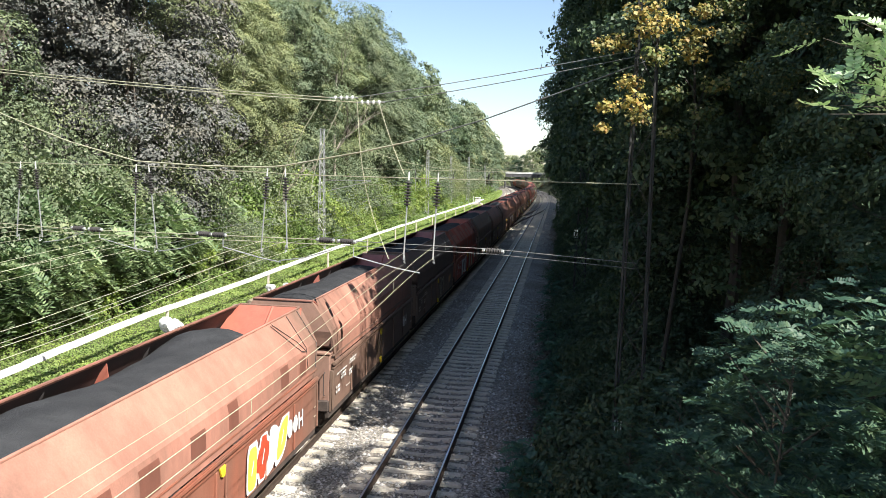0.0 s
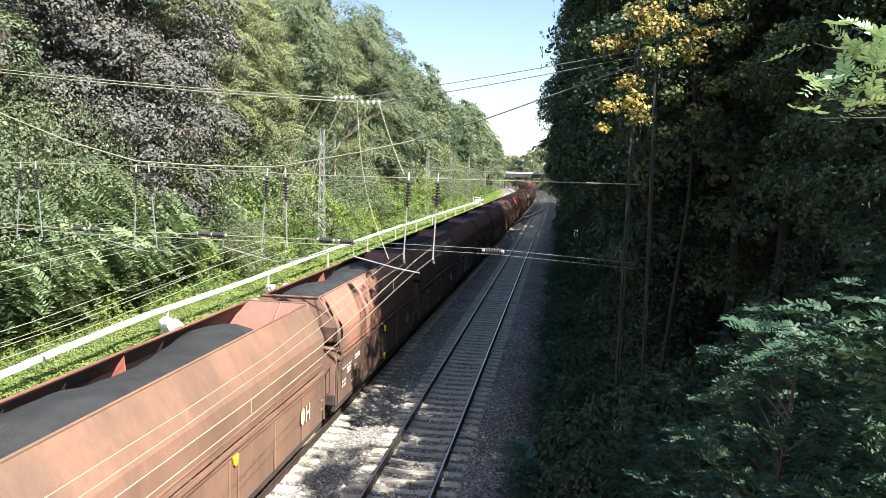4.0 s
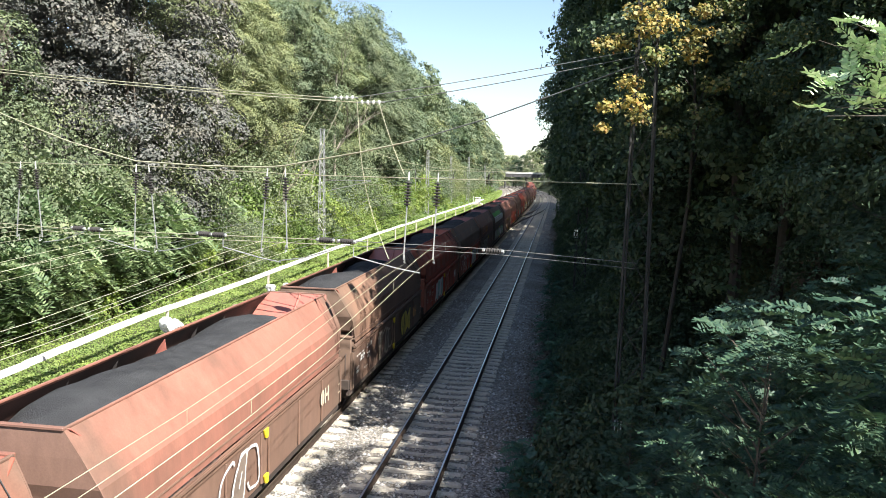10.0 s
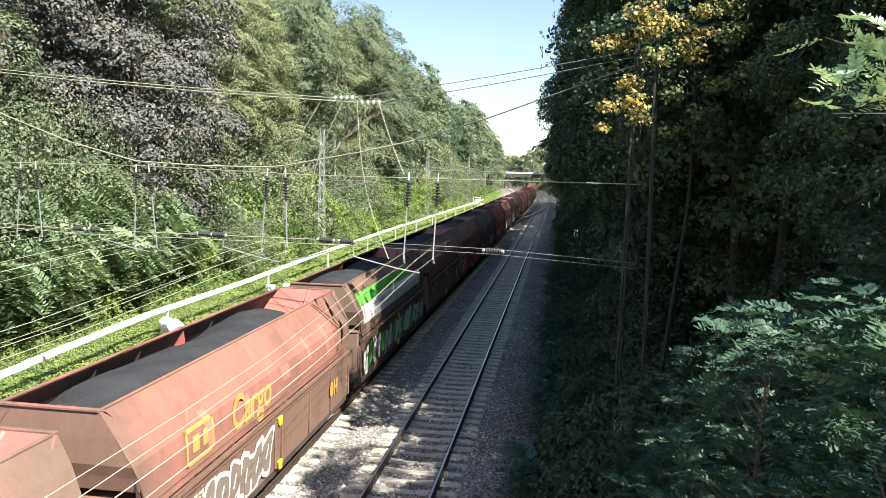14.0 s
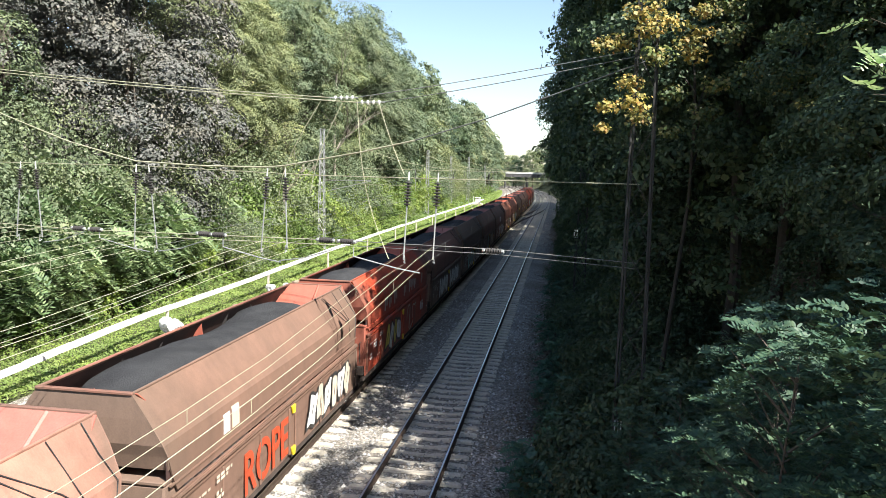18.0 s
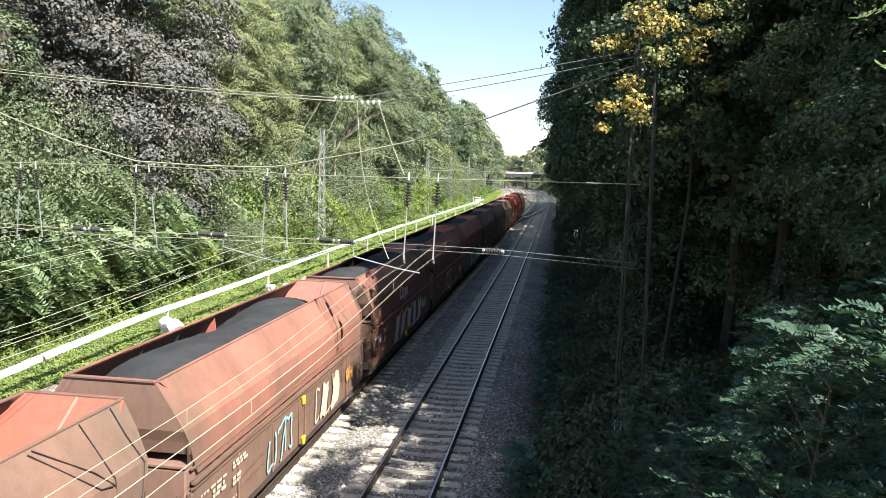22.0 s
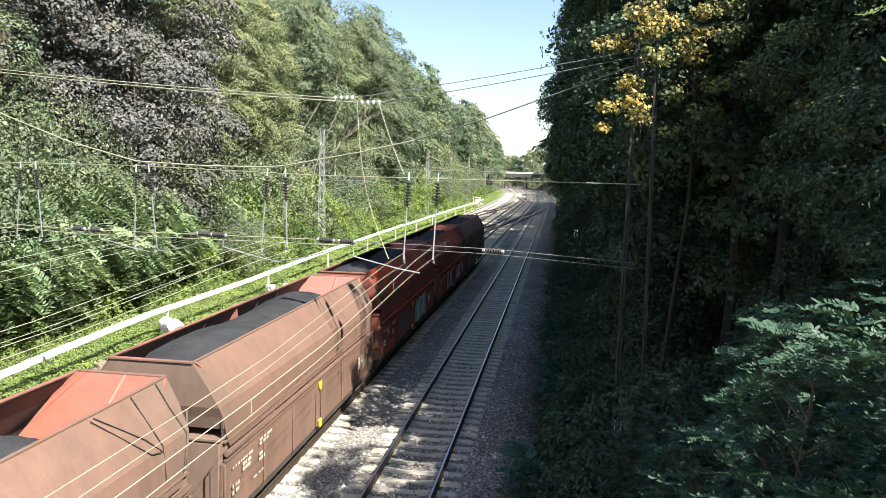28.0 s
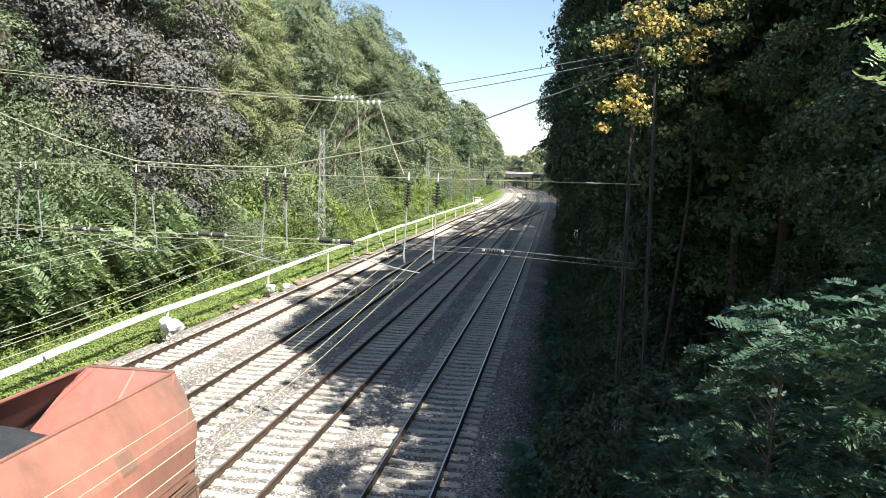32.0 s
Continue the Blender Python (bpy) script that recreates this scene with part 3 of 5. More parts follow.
# feathery young trees close by the eye
def frond_tree(seed, height, crown, radius, clumps, per, length, material, label):
    """A slender young tree whose crown is a mass of feather leaves."""
    rng = np.random.default_rng(seed)
    rr = random.Random(seed)
    t = thing("young_tree", label, "tree", "young robinias")
    bm = bmesh.new()
    tube(bm, [(0, 0, -0.4), (0.1, 0.05, crown), (0, 0, height * 0.97)], [0.035, 0.022, 0.005], 6)
    b, d = [], []
    for k in range(clumps):
        h = rr.random()
        a, r = rr.uniform(0, 6.283), radius * math.sqrt(rr.random()) * (1.0 - 0.55 * h ** 2)
        c = Vector((math.cos(a) * r, math.sin(a) * r, crown + (height - crown) * h))
        if k % 4 == 0:
            tube(bm, [(0, 0, c.z - 0.5 * r - 0.2), c], [0.014, 0.004], 4)
        for _ in range(per):
            an = rr.uniform(0, 6.283)
            b.append((c + Vector((rr.uniform(-0.12, 0.12), rr.uniform(-0.12, 0.12), rr.uniform(-0.1, 0.1))))[:])
            d.append((math.cos(an) + c.x / radius * 0.6, math.sin(an) + c.y / radius * 0.6, rr.uniform(-0.25, 0.7)))
    part("trunk", bm, M_BARK, t)
    b, d = np.array(b), np.array(d)
    share("foliage", frond_mesh("foliage", b, d, length * (0.7 + 0.6 * rng.random(len(b))), rng, material, 9, 0.22, 0.35, 0.5), t)
    return t


def near_robinia():
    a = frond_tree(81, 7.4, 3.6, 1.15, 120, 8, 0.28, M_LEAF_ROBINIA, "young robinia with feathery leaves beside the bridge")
    # Those near (3.3, 3.3), (3.6, 4.8), (4.4, 6.4) are unseen, added to block sun.
    spots = [(2.0, 4.7, 0, 0.99), (1.65, 6.3, 120, 0.96), (3.0, 5.6, 220, 0.93), (3.0, 7.3, 60, 0.9), (2.4, 9.2, 300, 0.86), (3.6, 9.5, 200, 0.84), (3.3, 3.3, 30, 1.05), (3.6, 4.8, 75, 1.02), (4.4, 6.4, 190, 1.0), (1.9, 9.6, 170, 0.68), (3.0, 10.6, 90, 0.75), (1.7, 12.0, 10, 0.55), (2.3, 13.6, 150, 0.6), (1.6, 15.0, 250, 0.5), (1.5, 10.5, 280, 0.5)]
    for k, (x, y, turn, s) in enumerate(spots):
        m = pose(x, y, ground_z(x, y), 0, 0, turn)
        if k == 0:
            a.matrix_basis, a.scale = m, (s, s, s)
            b = a
        else:
            b = copy_thing(a, m)
            b.scale = (s, s, s)
        if k < 9:
            SWAYING.append((b, x, y, turn))


SWAYING = []
near_robinia()


def sway_branch():
    """A robinia bough in the wind; its base is out of the picture."""
    rng = np.random.default_rng(91)
    rr = random.Random(91)
    t = thing("robinia_bough", "sunlit bright green robinia bough swaying in the wind", "branch", m=pose(1.21, 2.85, 8.42))
    t.scale = (0.57, 0.57, 0.57)
    b, d = [], []
    for k in range(9):
        bm = bmesh.new()
        e = Vector((-0.55 + 0.25 * rr.random(), -0.1 + 0.25 * rr.random(), -0.28 + 0.62 * k / 9))
        s = Vector((0.75, 0.1, -0.35))
        mid = s.lerp(e, 0.5) + Vector((0, 0, 0.05))
        tube(bm, [s, mid, e], [0.008, 0.006, 0.002], 5)
        for q in range(9):
            f = 0.2 + 0.8 * rr.random()
            b.append(mid.lerp(e, f)[:] if rr.random() < 0.7 else s.lerp(mid, f)[:])
            d.append((rr.uniform(-1.2, 0.3), rr.uniform(-0.8, 0.5), rr.uniform(-0.2, 1.0)))
        part("twig", bm, M_BARK, t)
    bm = bmesh.new()
    tube(bm, [(1.5, 0.5, -13.8), (1.4, 0.4, -6), (0.75, 0.1, -0.35)], [0.07, 0.05, 0.014], 6)
    part("stem", bm, M_BARK, t)
    share("foliage", frond_mesh("foliage", np.array(b), np.array(d), 0.28 * (0.7 + 0.6 * rng.random(len(b))), rng, M_LEAF_SUNLIT, pairs=9, width=0.2, droop=0.25, slim=0.45), t)
    return t


# Much paler robinia leaves: the bough's sunlit brightness is put into the colour.
M_LEAF_SUNLIT = foliage("leaf_sunlit", [(0.24, 0.37, 0.19), (0.33, 0.46, 0.27), (0.46, 0.56, 0.4)], 0.15)
BOUGH = sway_branch()


# maple with turning leaves that catch the sun
def maple():
    rng = np.random.default_rng(95)
    x0, y0 = 2.9, 21.6
    z0 = ground_z(x0, y0)
    t = thing("maple_tree", "maple with golden turning leaves lit by the sun", "tree", "trackside trees", pose(x0, y0, z0))
    trunk_part(95, 16, 0.07, t, M_BARK_SHADE, spread=2.0, first=0.5)
    c, n = crown_points(rng, 15.0 - z0, 8.6 - z0, 2.0, 55, 160, 0.75, "tall")
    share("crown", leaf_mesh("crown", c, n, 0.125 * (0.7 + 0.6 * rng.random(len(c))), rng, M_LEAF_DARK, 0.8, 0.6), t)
    gold = [(-35, 40, 0.3), (-10, 35, 0.35), (30, -20, 0.4), (40, 15, 0.3), (70, 0, 0.4), (10, 110, 0.3), (20, 145, 0.35), (30, 175, 0.3), (-25, 155, 0.25), (115, 40, 0.35), (130, 20, 0.3), (125, 60, 0.3), (140, -20, 0.3), (-35, 195, 0.18), (60, -60, 0.5), (150, -70, 0.5)]
    olive = [(190, 20, 0.4), (230, 80, 0.35), (270, 110, 0.4), (310, 90, 0.35), (340, 20, 0.4), (390, 60, 0.4), (440, 140, 0.35), (410, 0, 0.4), (290, 20, 0.4), (170, 110, 0.35), (90, 130, 0.3), (90, 200, 0.25), (150, 160, 0.35), (60, 60, 0.35), (180, -30, 0.4), (450, 170, 0.3), (330, 150, 0.3)]
    for kind, rows in ((M_LEAF_GOLD, gold), (M_LEAF_SHADE, olive)):
        for u, v, r in rows:
            far = rng.uniform(17.8, 18.3) / 21
            k = int(420 * r)
            d = rng.normal(0, 1, (k, 3))
            d /= np.linalg.norm(d, axis=1)[:, None]
            at = np.array([far * (1.59 + 0.01415 * u) - x0, far * 21 - y0, 8.033 + far * (4.0 - 0.01415 * v) - z0])
            q = at + d * r * rng.random((k, 1)) ** 0.5 * np.array([1.25, 1, 0.7])
            share("leaf_spray", leaf_mesh("leaf_spray", q, d * 0.5 + np.array([0.3, -0.5, 0.7]), 0.095 * (0.6 + 0.8 * rng.random(k)), rng, kind, 0.85, 0.6), t)["kind"] = "stuff"


maple()


# ---- overhead line ----
def span_y(x):
    """The cross-span stands a little askew to the tracks."""
    return 19.0 - 0.22 * x


def sag_pts(p, q, sag, n=14):
    p, q = Vector(p), Vector(q)
    return [p.lerp(q, i / n) - Vector((0, 0, sag * 4 * (i / n) * (1 - i / n))) for i in range(n + 1)]


def wire_part(name, pts, r, material, parent, sides=5):
    bm = bmesh.new()
    tube(bm, pts, r, sides)
    return part(name, bm, material, parent)


def insulator_bm(length, r, n, core=0.025):
    """Ribbed insulator along z from 0 down to -length."""
    bm = bmesh.new()
    prof = [(core, 0)]
    for i in range(n):
        z = -length * (i + 0.15) / n
        s = length / n
        prof += [(core * 1.2, z), (r, z - s * 0.25), (r * 0.9, z - s * 0.5), (core * 1.2, z - s * 0.62)]
    prof += [(core, -length)]
    lathe(bm, prof, 10)
    return bm


def along(p, q):
    """Pose at p whose local -z runs to q."""
    d = (Vector(q) - Vector(p)).normalized()
    return Matrix.Translation(p) @ (-d).to_track_quat("Z", "Y").to_matrix().to_4x4()


def lattice_mast(x, y, z0, z1, w0, w1, group="catenary masts", turn=0.0, label="grey galvanised lattice catenary mast", steel=None, leg=0.045, brace=0.022):
    steel = steel or M_STEEL
    t = thing("catenary_mast", label, "mast", group, pose(x, y, z0, 0, 0, turn))
    h = z1 - z0
    for sx in (-1, 1):
        for sy in (-1, 1):
            bm = bmesh.new()
            tube(bm, [(sx * w0, sy * w0, -0.5), (sx * w1, sy * w1, h)], leg, 4)
            part("leg", bm, steel, t)
    n = max(6, round(h / 0.9))
    for face in range(4):
        rot = Matrix.Rotation(face * math.pi / 2, 4, "Z")
        for i in range(n):
            a, b = i / n, (i + 1) / n
            wa, wb = w0 + (w1 - w0) * a, w0 + (w1 - w0) * b
            s = 1 if i % 2 else -1
            bm = bmesh.new()
            tube(bm, [rot @ Vector((s * wa, -wa, a * h)), rot @ Vector((-s * wb, -wb, b * h))], brace, 4)
            part("brace", bm, steel, t)
    bm = bmesh.new()
    box(bm, -w1 - 0.06, w1 + 0.06, -w1 - 0.06, w1 + 0.06, h - 0.03, h + 0.05)
    bevel(bm, 0.01)
    part("cap_plate", bm, steel, t)
    bm = bmesh.new()
    box(bm, -w0 - 0.3, w0 + 0.3, -w0 - 0.3, w0 + 0.3, -1.2, 0.12)
    bevel(bm, 0.04)
    # Masts in the shade-darkened steel get a footing of the same colour.
    part("footing", bm, M_CONCRETE if steel is M_STEEL else M_STEEL_SHADE, t)
    return t


RX, RY = 1.9, 18.58
LX, LY = -23.5, 24.2
# The right mast's shade is painted in by its near-black steel.
lattice_mast(RX, RY, 0.9, 15.5, 0.33, 0.18, turn=-12, label="tall lattice mast of the cross-span, half hidden in trees", steel=M_STEEL_SHADE, leg=0.03, brace=0.011)
lattice_mast(LX, LY, 0.6, 15.5, 0.36, 0.17, turn=-12, label="tall lattice mast holding the cross-span")
for mx, my, mz in ((-22.4, 70, 11.6), (-22.3, 128, 11.3), (-22.2, 186, 11.3), (-22.6, 158, 11.0), (-23.4, 240, 11.2), (-24.5, 280, 11), (-26.0, 315, 11)):
    lattice_mast(mx, my, ground_z(mx, my) - 0.1, mz, 0.3, 0.16)

HANGERS = [(-17.7, -17.98), (-17.07, -16.85), (-12.95, -13.07), (-12.48, -12.2), (-8.28, -8.5), (-7.71, -7.64), (-3.96, -4.07), (-3.14, -3.24)]
LOW_Z = [5.42, 5.48, 5.35, 5.4, 5.52, 5.69, 5.61, 5.66]


def cross_span():
    t = thing("cross_span", "cross-span of steel cables with brown ribbed insulators over the tracks", "overhead line", m=pose(0, 0, 0))
    p = lambda x, z: Vector((x, span_y(x), z))
    # upper carrying cable, held low at the middle hangers
    top = [p(LX, 11.6), p(-18.56, 9.55), p(-15.66, 8.65), p(-12.95, 8.07), p(-10.5, 7.98), p(-8.26, 7.99), p(-7.71, 8.05), p(-5.35, 8.47), p(-3.81, 8.8), p(-1.91, 9.36), p(-0.36, 9.9), p(RX, 10.7)]
    wire_part("carrying_cable", top[:9], 0.022, M_WIRE, t)
    # right-hand part in the darker wire, its shade put into the colour
    wire_part("carrying_cable", top[8:], 0.017, M_WIRE_DARK, t)
    wire_part("upper_cross_wire", [p(LX, 7.9), p(-13, 7.93), p(-6.7, 7.8), p(RX, 7.82)], 0.012, M_WIRE, t)
    low = [p(LX, 5.9), p(-15.3, 5.82), p(-10.3, 5.93), p(-6, 6.02), p(-1.6, 6.05), p(RX, 5.93)]
    wire_part("lower_cross_wire", low[:4], 0.013, M_WIRE, t)
    # both lower wires change colour at x = -6, where shade is painted in
    wire_part("lower_cross_wire", low[3:], 0.01, M_WIRE_DARK, t)
    wire_part("lower_cross_wire", [q + Vector((0, 0.25, -0.16)) for q in low[:4]], 0.011, M_WIRE, t)
    wire_part("lower_cross_wire", [q + Vector((0, 0.25, -0.16)) for q in low[3:]], 0.009, M_WIRE_DARK, t)
    for x in (-15.3, -14.6, -10.45, -9.95, -6.4, -5.75, -1.6):
        z = 5.86 if x < -12 else 5.95 if x < -8 else 6.0
        ob = part("insulator", insulator_bm(0.42, 0.085, 6), M_INSUL, t, "dark ribbed insulator in the cross wire")
        ob.matrix_basis = along(p(x - 0.2, z), p(x + 0.2, z))
        for e in (-0.27, 0.24):
            bm = bmesh.new()
            lathe(bm, [(0.03, 0), (0.055, 0.02), (0.055, 0.07), (0.03, 0.09)], 8)
            part("cap", bm, M_STEEL, ob).matrix_basis = pose(0, 0, -0.21 - e - 0.04)
    for (xa, xb), zl in zip(HANGERS, LOW_Z):
        zt = 7.97
        a, b = p(xa, zt), p(xb, zl)
        ob = part("hanger", insulator_bm(0.66, 0.095, 8), M_INSUL, t, "brown ribbed hanging insulator")
        s = a + (b - a).normalized() * 0.25
        ob.matrix_basis = along(s, b)
        bm = bmesh.new()
        tube(bm, [(0, 0, 0.25), (0, 0, 0.02)], [0.016, 0.026], 6)
        part("clamp", bm, M_INSUL_WHITE, ob)
        n = (b - s).length
        bm = bmesh.new()
        tube(bm, [(0, 0, -0.6), (0, 0, -n)], 0.021, 6)
        part("rod", bm, M_STEEL, ob)
        bm = bmesh.new()
        tube(bm, [(0.0, 0, -n), (0.1, 0.02, -n + 0.1), (0.12, 0, -n - 0.12), (0.02, 0, -n - 0.06)], 0.015, 5)
        part("hook", bm, M_STEEL, ob)
    # steady arms down to the contact wires
    for x0 in (-14.6, -9.95, -5.7):
        bm = bmesh.new()
        tube(bm, [p(x0 + 0.15, 5.85), p(x0 + 0.15, 5.6), p(x0 + 1.5, 5.35), p(x0 + 2.1, 5.28)], 0.02, 5)
        part("steady_arm", bm, M_STEEL, t)
        bm = bmesh.new()
        tube(bm, [p(x0 - 0.5, 5.75), p(x0 - 1.4, 5.45), p(x0 - 2.2, 5.32)], 0.016, 5)
        part("steady_arm", bm, M_STEEL, t)
    return t


cross_span()


def feeder():
    t = thing("feeder_line", "pair of feeder cables with white insulators and hanging jumpers", "overhead line", m=pose(0, 0, 0))
    p = lambda x, z: Vector((x, span_y(x), z))
    for dz, dy, mid in ((0, 0, -5.9), (-0.1, 0.35, -5.2)):
        o = Vector((0, dy, dz))
        wire_part("cable", [q + o for q in sag_pts(p(LX, 11.55), p(mid - 0.35, 9.93), 0.12)], 0.014, M_WIRE, t)
        # right half darker: tree shade painted by the wire's colour
        wire_part("cable", [q + o for q in sag_pts(p(mid + 0.35, 9.93), p(RX, 11.0), 0.05)], 0.011, M_WIRE_DARK, t)
        for i in range(4):
            ob = part("insulator", insulator_bm(0.1, 0.06, 1, 0.02), M_INSUL_WHITE, t, "white disc insulator")
            ob.matrix_basis = along(p(mid - 0.3 + i * 0.17, 9.93) + o, p(mid + 1, 9.93) + o)
        bm = bmesh.new()
        tube(bm, [p(mid - 0.42, 9.93) + o, p(mid + 0.42, 9.93) + o], 0.02, 5)
        part("strain_rod", bm, M_STEEL, t)
    for a, b, k in (((-6.6, 9.85), (-7.9, 7.2), 0.5), ((-5.95, 9.8), (-6.9, 7.3), 0.3), ((-5.5, 9.85), (-4.5, 5.6), 0.35), ((-4.85, 9.75), (-4.1, 7.9), 0.05)):
        pa, pb = p(*a), p(*b)
        n = 10
        wire_part("jumper", [pa.lerp(pb, i / n) + Vector((-k * math.sin(math.pi * i / n) * 0.6, 0, -k * math.sin(math.pi * i / n) * 0.5)) for i in range(n + 1)], 0.01, M_WIRE, t)


feeder()


def catenary(x, zc, through_run=True):
    """Contact wire, its carrying wire and droppers over one track, from mast to mast."""
    t = thing("catenary", "contact wire hung on droppers from a carrying wire", "overhead line", "catenaries", pose(x, 0, 0))
    ys = span_y(x)
    spans = [(-38.0, ys, 5.05, 5.5), (ys, 74.0, 5.5, 5.5), (74.0, 128.0, 5.5, 5.5), (128.0, 186.0, 5.5, 5.5)]
    for y0, y1, za, zb in spans if through_run else spans[:1]:
        first = y0 < 0
        zc0 = lambda y: (5.1 + (zb - 5.1) * smoothstep(8, ys, y)) + zc if first else 5.5 + zc * smoothstep(60, 20, y)
        lift = (lambda u: 0.16 + 0.9 * max(0, u - 0.83) + 0.5 * (1 - u) ** 2) if first else (lambda u: 0.3 + 1.0 * (2 * u - 1) ** 2 if y0 > ys else 0.22 + 0.9 * u * u)
        n = 24
        pts = [(0, y0 + (y1 - y0) * i / n) for i in range(n + 1)]
        r = 0.0058 if first else 0.006
        wire_part("contact_wire", [(0, y, zc0(y)) for _, y in pts], r, M_WIRE if first else M_WIRE_DARK, t, 4)
        wire_part("carrying_wire", [(0, y, zc0(y) + lift((y - y0) / (y1 - y0))) for _, y in pts], r, M_WIRE if first else M_WIRE_DARK, t, 4)
        for i in range(1, n, 3):
            y = pts[i][1]
            bm = bmesh.new()
            tube(bm, [(0, y, zc0(y)), (0, y, zc0(y) + lift((y - y0) / (y1 - y0)))], 0.005, 4)
            part("dropper", bm, M_WIRE, t)


for x0, zc in ((-17.9, 0.0), (-16.85, 0.0), (-13.05, 0.0), (-12.2, 0.0), (-8.45, 0.05), (-7.65, 0.1), (-4.07, -0.02), (-3.24, 0.2)):
    catenary(x0, zc, x0 in (-16.85, -12.2, -7.65, -3.24))


# cantilevers far off, one portal of arms on each left mast
def cantilever(x, y):
    t = thing("cantilever_arm", "steel cantilever arm carrying the contact wire", "overhead line", "cantilevers", pose(x, y, 0))
    bm = bmesh.new()
    tube(bm, [(0, 0, 6.8), (4.6, 0, 6.9)], 0.035, 6)
    part("upper_tube", bm, M_STEEL, t)
    bm = bmesh.new()
    tube(bm, [(0, 0, 5.7), (4.6, 0, 6.85)], 0.03, 6)
    part("stay_tube", bm, M_STEEL, t)
    part("insulator", insulator_bm(0.4, 0.08, 5), M_INSUL, t).matrix_basis = along((0.3, 0, 6.8), (1, 0, 6.81))


for my in (70, 128, 186):
    cantilever(-22.2, my)


def far_span(y, x0, x1):
    """A plain cross-span further down the line."""
    t = thing("cross_span", "thin cross-span wires between catenary masts further down the line", "overhead line", "far cross-spans", pose(0, y, 0))
    wire_part("carrying_cable", sag_pts((x0, 0, 10.4), (x1, 0, 10.2), 2.2), 0.018, M_WIRE, t, 4)
    for z in (8.0, 6.2):
        wire_part("cross_wire", [(x0, 0, z), (x1, 0, z)], 0.015, M_WIRE, t, 4)
    for x in TRACKS.values():
        bm = bmesh.new()
        tube(bm, [(x + bend(y), 0, 7.98), (x + bend(y), 0, 5.6)], 0.02, 5)
        part("rod", bm, M_STEEL, t)
        ob = part("insulator", insulator_bm(0.6, 0.09, 6), M_INSUL, t, "dark ribbed insulator")
        ob.matrix_basis = pose(x + bend(y), 0, 7.7)


far_span(84.0, -22.4, 1.4)
far_span(128.0, -22.3, 2.0)
far_span(186.0, -22.2, 2.0)


# ---- white cable duct on posts beside the tracks ----
def duct_z(y):
    return float(np.interp(y, [10, 23, 31, 45, 60, 87, 160], [0.45, 0.6, 0.95, 0.95, 1.15, 1.2, 1.0]))


def cable_duct():
    t = thing("cable_duct", "long white raised cable duct on short posts along the track", "cable duct", m=pose(0, 0, 0))
    ys = spaced([(6, 40, 2.6), (40, 190, 5.2)])
    rng = random.Random(3)
    for y0, y1 in zip(ys, ys[1:]):
        bm = bmesh.new()
        x = -18.8
        dz = rng.uniform(-0.015, 0.015)
        bx = lambda y: x + 0.04 * math.sin(y * 0.21)
        vs = []
        for y in (y0, y1 - 0.02):
            vs.append([bm.verts.new((bx(y) + a, y, duct_z(y) + b + dz)) for a, b in ((-0.14, -0.1), (-0.14, 0.06), (-0.1, 0.09), (0.1, 0.09), (0.14, 0.06), (0.14, -0.1))])
        for i in range(6):
            bm.faces.new((vs[0][i], vs[0][(i + 1) % 6], vs[1][(i + 1) % 6], vs[1][i]))
        bm.faces.new(vs[0])
        bm.faces.new(list(reversed(vs[1])))
        bmesh.ops.recalc_face_normals(bm, faces=list(bm.faces))
        part("duct_section", bm, M_WHITE, t)
    for y in [8 + 13.1 * i for i in range(14)]:
        bm = bmesh.new()
        box(bm, -18.81, -18.69, y - 0.06, y + 0.06, -0.7, duct_z(y) - 0.06)
        bevel(bm, 0.012)
        part("post", bm, M_CONCRETE, t)


cable_duct()


def lumpy(seed, sx, sy, sz, cuts=2, amp=0.25):
    bm = bmesh.new()
    bmesh.ops.create_icosphere(bm, subdivisions=cuts, radius=0.5)
    for v in bm.verts:
        v.co *= 1 + amp * noise.noise(v.co * 2.3 + Vector((seed, 0, 0)))
        v.co.x, v.co.y, v.co.z = v.co.x * sx, v.co.y * sy, max(v.co.z, -0.35) * sz
    return bm


def trackside_box(x, y, s=1.0, turn=0.0):
    """Pale equipment cabinet with a sloped hood on a slab."""
    t = thing("equipment_box", "small whitish trackside equipment box on a slab", "equipment box", "trackside boxes", pose(x, y, -0.22, 0, 0, turn))
    t.scale = (s, s, s)
    bm = bmesh.new()
    box(bm, -0.5, 0.5, -0.4, 0.4, -0.05, 0.12)
    bevel(bm, 0.03)
    part("slab", bm, M_CONCRETE, t)
    bm = bmesh.new()
    v = box(bm, -0.3, 0.3, -0.26, 0.26, 0.12, 0.72)
    for q in v:
        if q.co.z > 0.5:
            q.co.x *= 0.8
            q.co.z -= 0.12 * (q.co.y < 0)
    bevel(bm, 0.03, 2)
    part("housing", bm, M_WHITE, t)
    bm = bmesh.new()
    box(bm, -0.27, 0.27, -0.3, 0.3, 0.7, 0.76)
    bevel(bm, 0.02)
    part("hood", bm, M_WHITE, t)
    bm = bmesh.new()
    tube(bm, [(-0.4, -0.2, 0.1), (-0.42, -0.2, 0.85), (-0.38, -0.2, 0.95)], 0.03, 6)
    part("marker_post", bm, M_WHITE, t)


trackside_box(-19.8, 187.0, 2.4, 0)
M_SACK = surface("white_plastic", (0.26, 0.27, 0.27), (0.62, 0.63, 0.64), 6, 0.4, 0.5, fine=12, dist=0.03)
M_RUBBLE = surface("rubble", (0.12, 0.09, 0.06), (0.3, 0.24, 0.17), 4, 0.9, 0.5)


